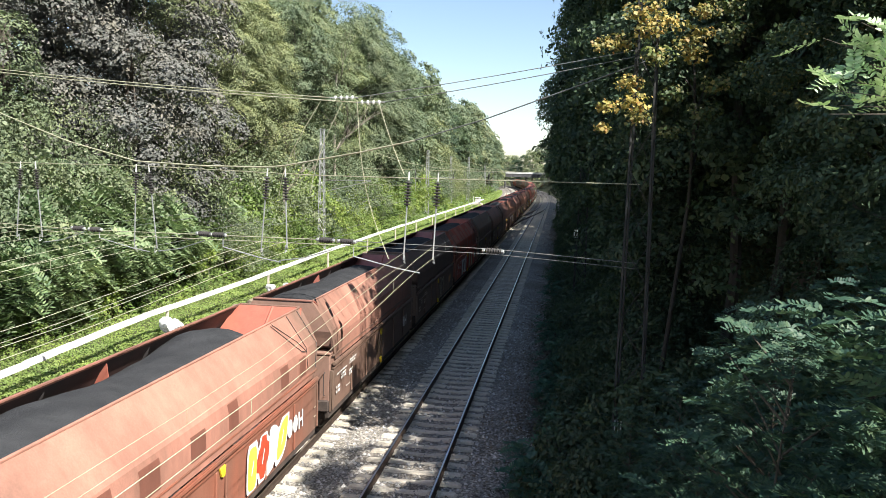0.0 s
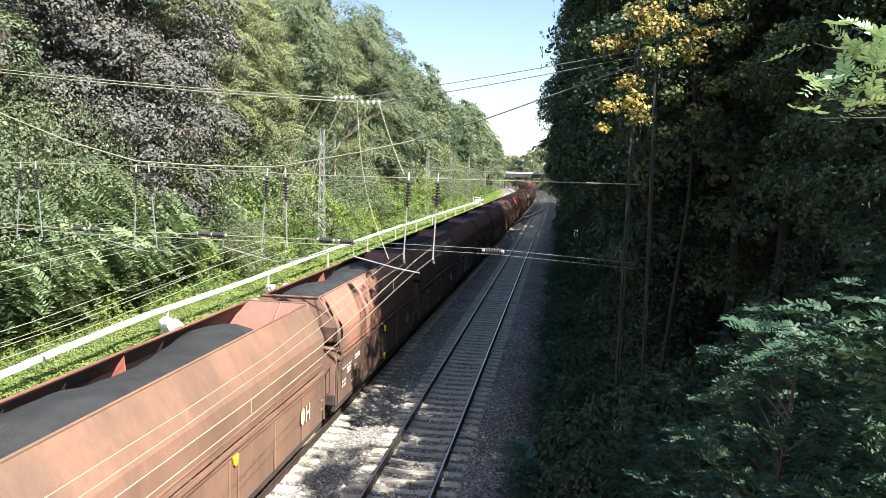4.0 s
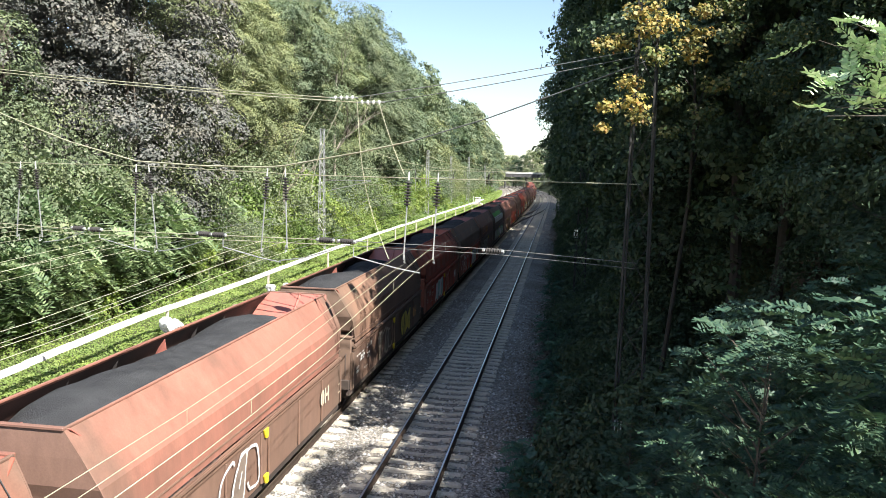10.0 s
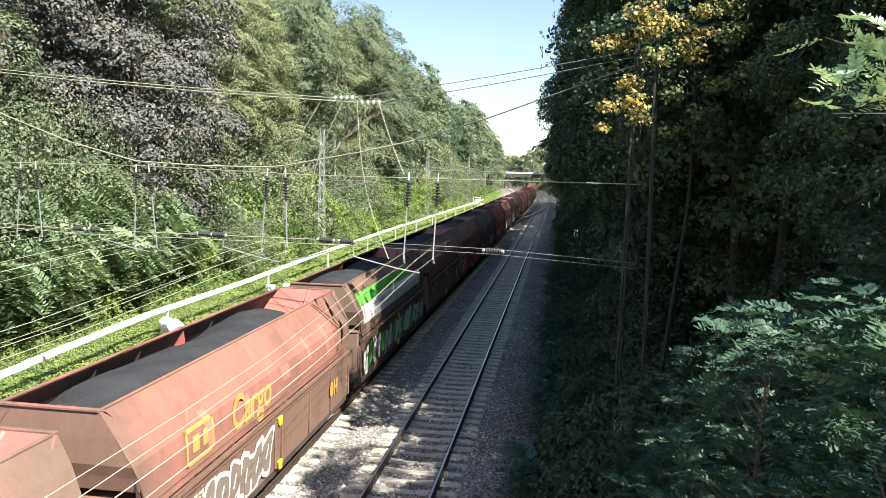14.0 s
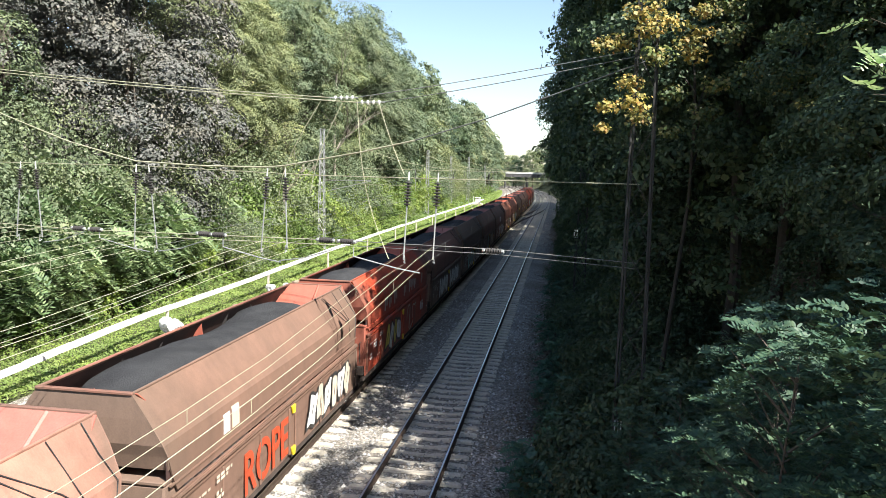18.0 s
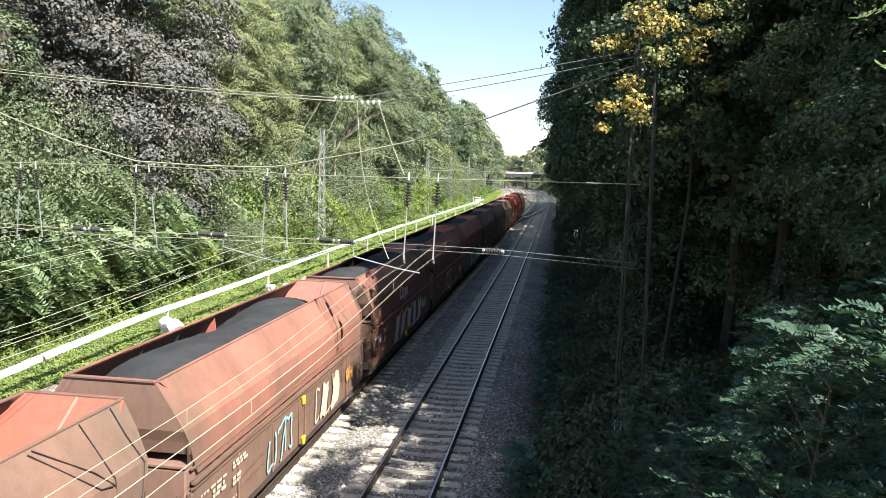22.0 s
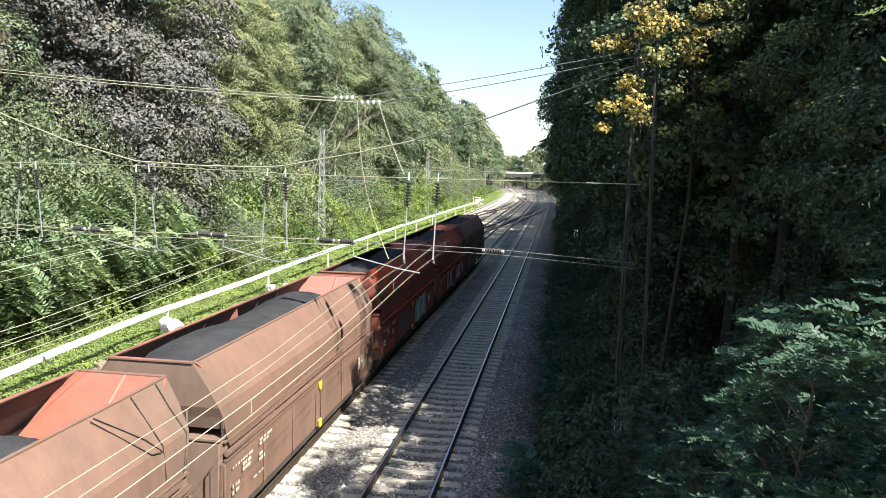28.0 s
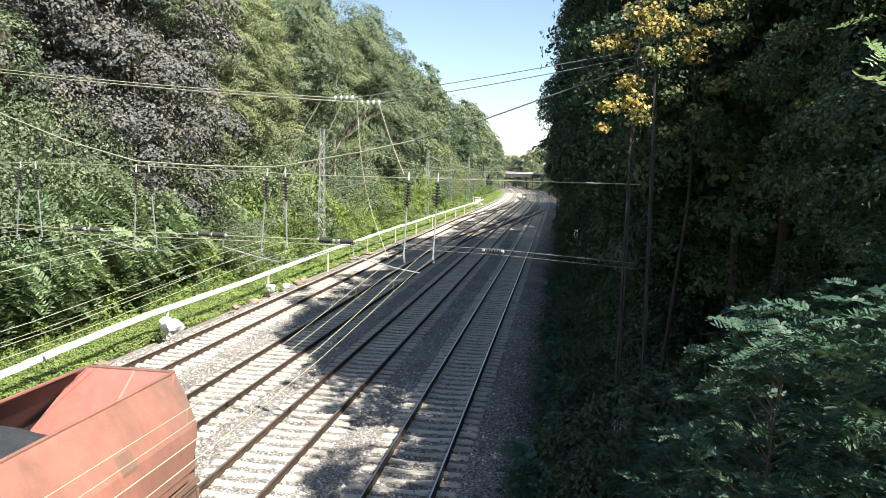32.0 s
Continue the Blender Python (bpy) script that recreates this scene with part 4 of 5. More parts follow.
def sack(x, y, w, h, turn):
    ob = mesh_object("white_sack", lumpy(x * y, w, w * 1.1, h * 0.95, 3, 0.85), M_SACK)
    ob.matrix_basis = pose(x, y, -0.22 + 0.4 * h, 0, 0, turn)
    tagged(ob, "crumpled white plastic sack lying beside the track", "sack", "white sacks")


sack(-18.0, 33.2, 0.85, 1.0, 20)
sack(-18.5, 47.0, 0.55, 0.6, 110)
sack(-18.2, 49.3, 0.7, 0.3, 30)
for sx, sy, sw in ((-18.0, 43.0, 0.7), (-17.9, 51.0, 0.9), (-18.2, 41.0, 0.6), (-18.1, 52.4, 0.7), (-18.2, 66.5, 0.8), (-18.1, 71, 1.0), (-17.9, 27.5, 0.5)):
    ob = mesh_object("rubble_lump", lumpy(sx * sy, 0.8 * sw, 1.2 * sw, 0.4, 2, 0.5), M_RUBBLE)
    ob.matrix_basis = pose(sx, sy, -0.16, 0, 0, sy * 31)
    tagged(ob, "brownish lump of rubble beside the track", "rubble", "rubble lumps")


# small trackside sign on the shaded side
def sign_post(x, y, z):
    t = thing("trackside_sign", "small white trackside marker plate on a post", "sign", m=pose(x, y, z))
    bm = bmesh.new()
    tube(bm, [(0, 0, -3.2), (0, 0, 1.9)], 0.022, 6)
    part("post", bm, M_STEEL_SHADE, t)
    bm = bmesh.new()
    box(bm, -0.1, 0.1, -0.05, -0.03, 1.6, 2.02)
    bevel(bm, 0.01)
    part("plate", bm, M_WHITE, t)
    bm = bmesh.new()
    box(bm, -0.03, 0.03, -0.06, -0.052, 1.7, 1.92)
    part("mark", bm, M_UNDER0, t, "dark painted bar")


M_UNDER0 = surface("dark_paint", (0.02, 0.02, 0.02), (0.05, 0.05, 0.05), 3, 0.6, 0.0)
sign_post(0.95, 40.3, 3.1)


def bar_plate(x, y, z):
    """Dark plate with three white upright bars at the foot of the mast."""
    t = thing("mast_plate", "small dark plate with three white upright bars", "sign", m=pose(x, y, z))
    bm = bmesh.new()
    box(bm, -0.11, 0.11, 0.0, 0.02, -0.2, 0.2)
    bevel(bm, 0.006)
    part("plate", bm, M_UNDER0, t)
    bm = bmesh.new()
    tube(bm, [(0, 0.04, -2.40), (0, 0.04, 0.15)], 0.025, 6)
    part("post", bm, M_STEEL_SHADE, t)
    for o in (-0.07, 0.0, 0.07):
        bm = bmesh.new()
        box(bm, o - 0.016, o + 0.016, -0.008, -0.002, -0.17, 0.17)
        part("bar", bm, M_WHITE, t, "white painted bar")


bar_plate(1.62, 18.10, 2.00)
lattice_mast(1.3, 41.2, 0.3, 12.0, 0.3, 0.16, label="dark lattice catenary mast among the trackside trees", steel=M_STEEL_SHADE)
lattice_mast(1.4, 84.0, 0.3, 12.0, 0.3, 0.16, label="dark lattice catenary mast among the trackside trees", steel=M_STEEL_SHADE)


# ---- road bridge in the distance ----
M_BRIDGE = surface("bridge_concrete", (0.3, 0.29, 0.27), (0.45, 0.44, 0.41), 0.5, 0.85, 0.2, fine=6, space="World")
M_GIRDER = surface("bridge_girder", (0.05, 0.05, 0.05), (0.1, 0.1, 0.1), 0.6, 0.8, 0.1)


def road_bridge():
    y = 395.0
    t = thing("road_bridge", "concrete road bridge with pale parapet over the tracks", "bridge", m=pose(-24, y, 0, 0, 0, 4))
    bm = bmesh.new()
    box(bm, -30, 34, -5, 5, 5.5, 7.25)
    bevel(bm, 0.06)
    part("deck", bm, M_GIRDER, t)
    bm = bmesh.new()
    box(bm, -30, 34, -5.2, -4.8, 7.25, 8.1)
    bevel(bm, 0.05)
    part("parapet", bm, M_WHITE, t, "pale parapet")
    bm = bmesh.new()
    box(bm, -30, 34, 4.8, 5.2, 7.25, 8.1)
    part("parapet", bm, M_BRIDGE, t)
    for x in (-15, -4, 7.5):
        for yy in (-3.5, 3.5):
            bm = bmesh.new()
            tube(bm, [(x, yy, -0.6), (x, yy, 5.9)], 0.45, 10)
            part("pillar", bm, M_GIRDER, t)
    for x0, x1 in ((-36, -22), (18, 40)):
        bm = bmesh.new()
        box(bm, x0, x1, -5.5, 5.5, -1, 5.9)
        bevel(bm, 0.1)
        part("abutment", bm, M_BRIDGE, t)
    for x in (-18, 2, 20):
        bm = bmesh.new()
        tube(bm, [(x, -5, 6.9), (x, -5, 11.2)], [0.08, 0.05], 6)
        part("lamp_post", bm, M_STEEL, t)


road_bridge()


# ---- turnouts: diverging rails between the two right-hand tracks ----
def crossover(xa, xb, y0, y1):
    t = thing("crossover_track", "crossover rails leading from one track to the next", "railway track", "crossovers", pose(0, 0, 0.002))
    ease = lambda u: u - 0.7 * math.sin(2 * math.pi * u) / (2 * math.pi)
    mid = lambda y: xa + (xb - xa) * ease((y - y0) / (y1 - y0)) + bend(y)
    ys = spaced([(y0, y1, 3.0)])
    for s in (-GAUGE, GAUGE):
        share("rail", sweep("rail", RAIL_PROFILE, ys, mid, M_RAIL, s), t)
        share("rail_surface", sweep("rail_surface", [(0.026, -0.004), (0.02, 0.0), (-0.02, 0.0), (-0.026, -0.004)], ys, mid, M_RAILDULL, s, False), t)


crossover(TRACKS["c"], TRACKS["d"], 104, 182)
crossover(TRACKS["b"], TRACKS["c"], 76, 142)
crossover(TRACKS["a"], TRACKS["b"], 122, 190)
crossover(TRACKS["c"], TRACKS["b"], 190, 262)


# ---- ballast stones lying loose ----
def stones():
    rng = np.random.default_rng(77)
    n = 34000
    y = 13 + (52 - 13) * rng.random(n) ** 1.5
    x = -18.3 + 18.5 * rng.random(n)
    base = np.array([[1, 0, 0], [-1, 0, 0], [0, 1, 0], [0, -1, 0], [0, 0, 1], [0, 0, -0.6]], float)
    tri = np.array([[0, 2, 4], [2, 1, 4], [1, 3, 4], [3, 0, 4]], int)
    r = 0.024 + 0.042 * rng.random(n) ** 2
    a = rng.random(n) * 6.283
    v = base[None] * (0.7 + 0.6 * rng.random((n, 6, 1))) * r[:, None, None]
    ca, sa = np.cos(a)[:, None], np.sin(a)[:, None]
    vx, vy = v[..., 0] * ca - v[..., 1] * sa, v[..., 0] * sa + v[..., 1] * ca
    z = np.array([ground_z(q, w) for q, w in zip(x, y)]) - 0.02
    co = np.stack([vx + x[:, None], vy + y[:, None], v[..., 2] + z[:, None]], -1)
    idx = (tri[None] + 6 * np.arange(n)[:, None, None]).reshape(-1, 3)
    me = bpy.data.meshes.new("ballast_stones")
    me.from_pydata(co.reshape(-1, 3).tolist(), [], idx.tolist())
    m, nn, l, b = nodes_of("ballast_stone")
    isl = nn.new("ShaderNodeNewGeometry").outputs["Random Per Island"]
    l.new(ramp(nn, l, isl, [(0, (0.14, 0.136, 0.13)), (0.6, (0.31, 0.297, 0.276)), (1, (0.56, 0.535, 0.495))]), b.inputs["Base Color"])
    b.inputs["Roughness"].default_value = 0.9
    me.materials.append(m)
    tagged(new("ballast_stones", me), "loose grey ballast stones between the sleepers", "stones", kind="stuff")


stones()


# ---- low ground cover ----
def ground_cover(name, label, x0, x1, y0, y1, n, leaf, material, seed, height, power=1.6):
    rng = np.random.default_rng(seed)
    y = y0 + (y1 - y0) * rng.random(n) ** power
    x = x0 + (x1 - x0) * rng.random(n)
    tuft = np.array([0.5 + 0.5 * noise.noise((a * 0.55, b * 0.55, seed)) for a, b in zip(x, y)])
    g = np.array([ground_z(a + bend(b), b) for a, b in zip(x, y)])
    c = np.stack([x + np.array([bend(b) for b in y]), y, g + height * tuft * rng.random(n) ** 0.6 + 0.03], -1)
    nrm = np.tile(np.array([0.25, -0.25, 1.0]), (n, 1))
    s = leaf * (0.6 + 0.8 * rng.random(n)) * (1 + np.clip((y - 40) / 60, 0, 3.5))
    tagged(new(name, leaf_mesh(name, c, nrm, s, rng, material, 0.6, 0.55)), label, "undergrowth", kind="stuff")


ground_cover("ivy_cover", "bright green ivy and nettles covering the verge", -22.6, -18.85, 14, 340, 130000, 0.1, M_LEAF_BRIGHT, 61, 0.55)
ground_cover("bramble_cover", "green brambles and creepers over the bank", -32, -22.0, 14, 340, 120000, 0.2, M_LEAF_BRIGHT, 62, 1.7)
M_LITTER = foliage("leaf_litter", [(0.05, 0.035, 0.025), (0.11, 0.075, 0.05), (0.17, 0.13, 0.09), (0.07, 0.06, 0.04)], 0.1)


def leaf_litter():
    """Dead leaves and crumbs of soil that thin out from the bank over the ballast."""
    rng = np.random.default_rng(64)
    n = 30000
    y = 10 + 110 * rng.random(n) ** 1.7
    x = 0.8 - 2.3 * np.abs(rng.normal(0, 0.42, n)) + 0.25 * np.sin(y * 0.9)
    z = np.array([ground_z(a, b) for a, b in zip(x, y)]) + 0.03 + 0.03 * rng.random(n)
    c = np.stack([x, y, z], -1)
    tagged(new("leaf_litter", leaf_mesh("leaf_litter", c, np.tile(np.array([0, 0, 1.0]), (n, 1)), 0.1 * (0.5 + rng.random(n)), rng, M_LITTER, 0.7, 0.3)), "brown leaf litter at the edge of the ballast", "leaf litter", kind="stuff")


leaf_litter()
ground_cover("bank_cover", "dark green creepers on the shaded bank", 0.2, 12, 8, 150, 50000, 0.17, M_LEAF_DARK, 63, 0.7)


# ---- coal train ----
WAGON_PITCH, TRAIN_X = 13.5, TRACKS["c"] - 0.07
M_COAL = surface("coal", (0.028, 0.029, 0.031), (0.05, 0.051, 0.053), 1.5, 0.95, 0.9, fine=45, dist=0.04)


def wagon_paint(name, dirt=0.5, rough=0.55):
    """Weathered paint in the object's own colour, with rust, dust and streaks that run down."""
    m, n, l, b = nodes_of(name)
    info = n.new("ShaderNodeObjectInfo")
    co = n.new("ShaderNodeTexCoord").outputs["Object"]
    mp = n.new("ShaderNodeMapping")
    l.new(co, mp.inputs["Vector"])
    off = n.new("ShaderNodeVectorMath")
    off.operation = "SCALE"
    off.inputs[0].default_value = (37, 11, 5)
    l.new(info.outputs["Random"], off.inputs["Scale"])
    l.new(off.outputs[0], mp.inputs["Location"])
    mp.inputs["Scale"].default_value = (1, 1, 0.35)
    p = mp.outputs[0]
    rust = ramp(n, l, noise_node(n, l, p, 0.75, 6, 0.6), [(0.4, (0, 0, 0)), (0.68, (dirt * 1.5,) * 3)])
    c = mix(n, l, rust, info.outputs["Color"], (0.125, 0.08, 0.058))
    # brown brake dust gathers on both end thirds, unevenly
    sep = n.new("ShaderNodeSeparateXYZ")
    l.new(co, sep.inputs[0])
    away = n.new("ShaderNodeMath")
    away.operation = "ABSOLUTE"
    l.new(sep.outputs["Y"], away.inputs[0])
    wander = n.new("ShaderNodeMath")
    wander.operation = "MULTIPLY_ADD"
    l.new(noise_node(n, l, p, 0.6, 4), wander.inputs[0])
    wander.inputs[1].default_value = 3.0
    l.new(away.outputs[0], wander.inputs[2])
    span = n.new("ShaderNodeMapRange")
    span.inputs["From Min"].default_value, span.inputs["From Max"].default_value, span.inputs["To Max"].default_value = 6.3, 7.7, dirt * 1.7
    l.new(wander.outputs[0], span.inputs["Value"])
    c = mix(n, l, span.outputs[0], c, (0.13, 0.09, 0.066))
    streak = ramp(n, l, noise_node(n, l, p, 5.0, 4), [(0.3, (0.85, 0.85, 0.85)), (0.7, (1.1, 1.09, 1.08))])
    c = mix(n, l, 0.8, c, streak, "MULTIPLY")
    fine = noise_node(n, l, co, 30, 3)
    g = ramp(n, l, fine, [(0.3, (0.92, 0.92, 0.92)), (0.7, (1.08, 1.08, 1.08))])
    c = mix(n, l, 1.0, c, g, "MULTIPLY")
    l.new(c, b.inputs["Base Color"])
    b.inputs["Roughness"].default_value = rough
    bp = n.new("ShaderNodeBump")
    bp.inputs["Strength"].default_value, bp.inputs["Distance"].default_value = 0.15, 0.01
    l.new(fine, bp.inputs["Height"])
    l.new(bp.outputs[0], b.inputs["Normal"])
    return m


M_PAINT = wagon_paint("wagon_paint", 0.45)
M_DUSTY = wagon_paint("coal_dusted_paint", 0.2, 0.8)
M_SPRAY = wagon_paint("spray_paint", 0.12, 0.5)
M_COAL.node_tree.nodes["Principled BSDF"].inputs["Specular IOR Level"].default_value = 0.2
M_SOOT = surface("coal_soot", (0.012, 0.011, 0.011), (0.035, 0.028, 0.026), 1.2, 0.9, 0.3)
M_LINING = surface("sooty_red_steel", (0.018, 0.012, 0.011), (0.075, 0.03, 0.024), 0.9, 0.85, 0.3)
M_UNDER = surface("underframe", (0.03, 0.022, 0.018), (0.07, 0.05, 0.04), 2, 0.8, 0.3)
M_YELLOW = surface("yellow_enamel", (0.75, 0.55, 0.02), (0.85, 0.65, 0.04), 4, 0.4, 0.0)
M_RUBBER = surface("black_hose", (0.015, 0.015, 0.015), (0.03, 0.03, 0.03), 4, 0.6, 0.0)

HALF = 6.2
# half width by height, from the ledge to the loading opening
UPPER = [(1.5, 2.36), (1.5, 2.62), (1.495, 3.05), (1.45, 3.26), (1.18, 3.71), (0.88, 4.14)]
REACH = [5.74, 5.88, 6.05, 6.12, 6.13, 6.12]
REACH_FAR = [5.74, 5.88, 6.05, 6.14, 6.28, 6.38]


def side_x(z):
    if z < 2.36:
        return 1.47 + 0.03 * (z - 0.78) / 1.4
    for (x0, z0), (x1, z1) in zip(UPPER, UPPER[1:]):
        if z <= z1:
            return x0 + (x1 - x0) * (z - z0) / (z1 - z0)
    return 0.88


def sheet(bm, rows):
    vs = [[bm.verts.new(p) for p in r] for r in rows]
    for a, b in zip(vs, vs[1:]):
        for i in range(len(a) - 1):
            bm.faces.new((a[i], a[i + 1], b[i + 1], b[i]))


def thick(bm, t):
    bmesh.ops.recalc_face_normals(bm, faces=list(bm.faces))
    bmesh.ops.solidify(bm, geom=list(bm.faces), thickness=t)


def mirrored(bm):
    c = bm.copy()
    bmesh.ops.scale(c, verts=list(c.verts), vec=(-1, 1, 1))
    bmesh.ops.reverse_faces(c, faces=list(c.faces))
    return c


def heap_z(x, y, seed):
    """Top of the coal: uneven long humps, full at one end and falling towards the other."""
    u = y / 5.9
    far = smoothstep(0.45, 0.95, u)
    near = smoothstep(-0.72, -1.0, u)
    h = 4.04 - 0.95 * far - 0.3 * near - 0.09 * math.cos(2 * math.pi * u * 0.9) - 0.22 * (x / 0.9) ** 2
    h += 0.13 * noise.noise((seed * 7.3, y * 0.5, x * 0.3)) + 0.05 * noise.noise((x * 2.1, y * 1.7, seed)) + 0.02 * noise.noise((x * 7, y * 6, seed))
    return h


def coal_bm(seed):
    bm = bmesh.new()
    rows = []
    n = 66
    for j in range(n + 1):
        y = -5.9 + 11.2 * j / n
        rows.append([(1.02 * (i / 10 * 2 - 1), y, heap_z(1.02 * (i / 10 * 2 - 1), y, seed)) for i in range(11)])
    rows.insert(0, [(p[0], -6.0, 3.6) for p in rows[0]])
    rows.append([(p[0], 5.4, 2.6) for p in rows[-1]])
    sheet(bm, rows)
    bmesh.ops.recalc_face_normals(bm, faces=list(bm.faces))
    for f in bm.faces:
        f.smooth = True
    if sum(f.normal.z for f in bm.faces) < 0:
        bmesh.ops.reverse_faces(bm, faces=list(bm.faces))
    return bm


def wheelset_bm(x):
    bm = bmesh.new()
    rot = Matrix.Translation((x, 0, 0.46)) @ Matrix.Rotation(math.pi / 2 if x > 0 else -math.pi / 2, 4, "Y")
    lathe(bm, [(0.06, -0.06), (0.2, -0.05), (0.34, -0.02), (0.38, -0.06), (0.49, -0.08), (0.49, -0.05), (0.46, -0.04), (0.455, 0.05), (0.38, 0.05), (0.34, 0.0), (0.12, 0.02), (0.11, 0.12), (0.05, 0.13)], 24, rot)
    return bm


def bogie_frame_bm():
    bm = bmesh.new()
    for s in (-1, 1):
        box(bm, s * 1.0 - 0.06, s * 1.0 + 0.06, -1.25, 1.25, 0.5, 0.72)
        for a in (-0.9, 0.9):
            box(bm, s * 1.0 - 0.12, s * 1.0 + 0.12, a - 0.17, a + 0.17, 0.3, 0.62)
    box(bm, -1.0, 1.0, -0.2, 0.2, 0.5, 0.78)
    bevel(bm, 0.015)
    return bm


def build_wagon():
    t = thing("coal_wagon", "bogie hopper wagon heaped with black coal", "freight wagon", "coal train")
    # right and left body sides
    bm = bmesh.new()
    sheet(bm, [[(x, -r, z), (x, -r * 0.5, z), (x, 0, z), (x, f * 0.5, z), (x, f, z)] for (x, z), r, f in zip(UPPER, REACH, REACH_FAR)])
    thick(bm, 0.03)
    left = mirrored(bm)
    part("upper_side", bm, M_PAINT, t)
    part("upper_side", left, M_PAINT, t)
    # coal-blackened lining
    bm = bmesh.new()
    sheet(bm, [[(x - 0.05, -6.05, z), (x - 0.05, 0, z), (x - 0.05, 6.05, z)] for x, z in UPPER[1:-1] + [(0.9, 4.09)]])
    left = mirrored(bm)
    part("lining", bm, M_LINING, t)
    part("lining", left, M_LINING, t)
    # folded rim along the opening
    bm = bmesh.new()
    box(bm, 0.855, 0.905, -6.1, 6.36, 4.115, 4.165)
    bevel(bm, 0.012)
    left = mirrored(bm)
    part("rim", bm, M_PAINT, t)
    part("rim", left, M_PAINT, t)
    # ledges: a heavy one and two thin swages above
    for z, o, h in ((2.27, 0.075, 0.055), (2.52, 0.022, 0.022), (2.14, 0.04, 0.03)):
        bm = bmesh.new()
        x = side_x(z)
        box(bm, x - 0.03, x + o, -6.0, 6.0, z - h, z + h)
        bevel(bm, min(h, o) * 0.45, 2)
        left = mirrored(bm)
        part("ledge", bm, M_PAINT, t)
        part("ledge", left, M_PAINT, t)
    # lower discharge flaps, two a side
    for y0, y1 in ((-6.1, -0.14), (0.14, 6.1)):
        bm = bmesh.new()
        sheet(bm, [[(side_x(z), y0 + (y1 - y0) * i / 4, z) for i in range(5)] for z in (0.86, 1.3, 1.7, 2.1)])
        thick(bm, 0.04)
        left = mirrored(bm)
        for b_, s in ((bm, 1), (left, -1)):
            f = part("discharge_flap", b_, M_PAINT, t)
            for y in (y0 + 0.08, y1 - 0.08, y0 + (y1 - y0) * 0.36, y0 + (y1 - y0) * 0.68):
                rb = bmesh.new()
                box(rb, 1.49, 1.535, y - 0.03, y + 0.03, 0.9, 2.08)
                bevel(rb, 0.012)
                part("stiffener", rb if s > 0 else mirrored(rb), M_PAINT, f)
    # middle post with yellow catches
    for s in (1, -1):
        bm = bmesh.new()
        box(bm, 1.38, 1.5, -0.13, 0.13, 0.84, 2.14)
        bevel(bm, 0.02)
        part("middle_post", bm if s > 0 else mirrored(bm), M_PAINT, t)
        for z in (2.02, 0.95):
            bm = bmesh.new()
            v = box(bm, 1.5, 1.57, -0.12, 0.12, z - 0.13, z + 0.1)
            for q in v:
                if q.co.z < z:
                    q.co.y = q.co.y * 0.45 + 0.03
            bevel(bm, 0.02)
            part("catch", bm if s > 0 else mirrored(bm), M_YELLOW, t, "yellow catch")
    # sill beam under the flaps
    for s in (1, -1):
        bm = bmesh.new()
        box(bm, s * 1.36 - 0.07, s * 1.36 + 0.07, -6.1, 6.1, 0.66, 0.85)
        bevel(bm, 0.015)
        part("sill", bm, M_UNDER, t)
    for e, reach in ((-1, REACH), (1, REACH_FAR)):
        top = reach[-1]
        # end wall above the platform
        bm = bmesh.new()
        sheet(bm, [[(-x, e * r, z), (-x / 2, e * r, z), (0, e * r, z), (x / 2, e * r, z), (x, e * r, z)] for (x, z), r in zip([(1.47, 2.8)] + UPPER[2:], [5.99] + reach[2:])])
        thick(bm, 0.03)
        part("end_wall", bm, M_DUSTY, t)
        # rim lip across the end
        bm = bmesh.new()
        box(bm, -0.9, 0.9, e * (top - 0.02) - 0.05, e * (top - 0.02) + 0.035, 4.115, 4.17)
        bevel(bm, 0.012)
        part("end_rim", bm, M_PAINT, t)
        # hopper slope inside, with a rib
        bm = bmesh.new()
        sheet(bm, [[(-0.95, e * (top - 0.07), 4.12), (0, e * (top - 0.07), 4.12), (0.95, e * (top - 0.07), 4.12)], [(-1.3, e * 4.9, 3.0), (0, e * 4.9, 3.0), (1.3, e * 4.9, 3.0)], [(-1.3, e * 3.9, 2.4), (0, e * 3.9, 2.4), (1.3, e * 3.9, 2.4)]])
        thick(bm, 0.02)
        part("hopper_slope", bm, M_SPRAY, t)
        bm = bmesh.new()
        tube(bm, [(0.12, e * (top - 0.1), 4.13), (0.12, e * 4.86, 3.06)], 0.035, 4)
        part("slope_rib", bm, M_SPRAY, t)
        # open platform under the end wall
        bm = bmesh.new()
        sheet(bm, [[(-1.42, e * 5.97, 2.84), (1.42, e * 5.97, 2.84)], [(-1.42, e * 5.55, 2.62), (1.42, e * 5.55, 2.62)]])
        thick(bm, 0.02)
        part("hopper_underside", bm, M_DUSTY, t)
        bm = bmesh.new()
        box(bm, -1.46, 1.46, min(e * 4.9, e * 6.12), max(e * 4.9, e * 6.12), 2.55, 2.63)
        bevel(bm, 0.02)
        part("platform", bm, M_DUSTY, t)
        for s in (-1, 1):
            bm = bmesh.new()
            box(bm, s * 1.02 - 0.42, s * 1.02 + 0.42, min(e * 5.4, e * 6.1), max(e * 5.4, e * 6.1), 1.0, 2.54)
            bevel(bm, 0.03)
            part("end_locker", bm, M_DUSTY, t)
            bm = bmesh.new()
            tube(bm, [(s * 1.3, e * 6.13, 1.35), (s * 1.3, e * 6.24, 1.38), (s * 1.3, e * 6.24, 2.02), (s * 1.3, e * 6.13, 2.05)], 0.016, 5)
            part("handrail", bm, M_UNDER, t)
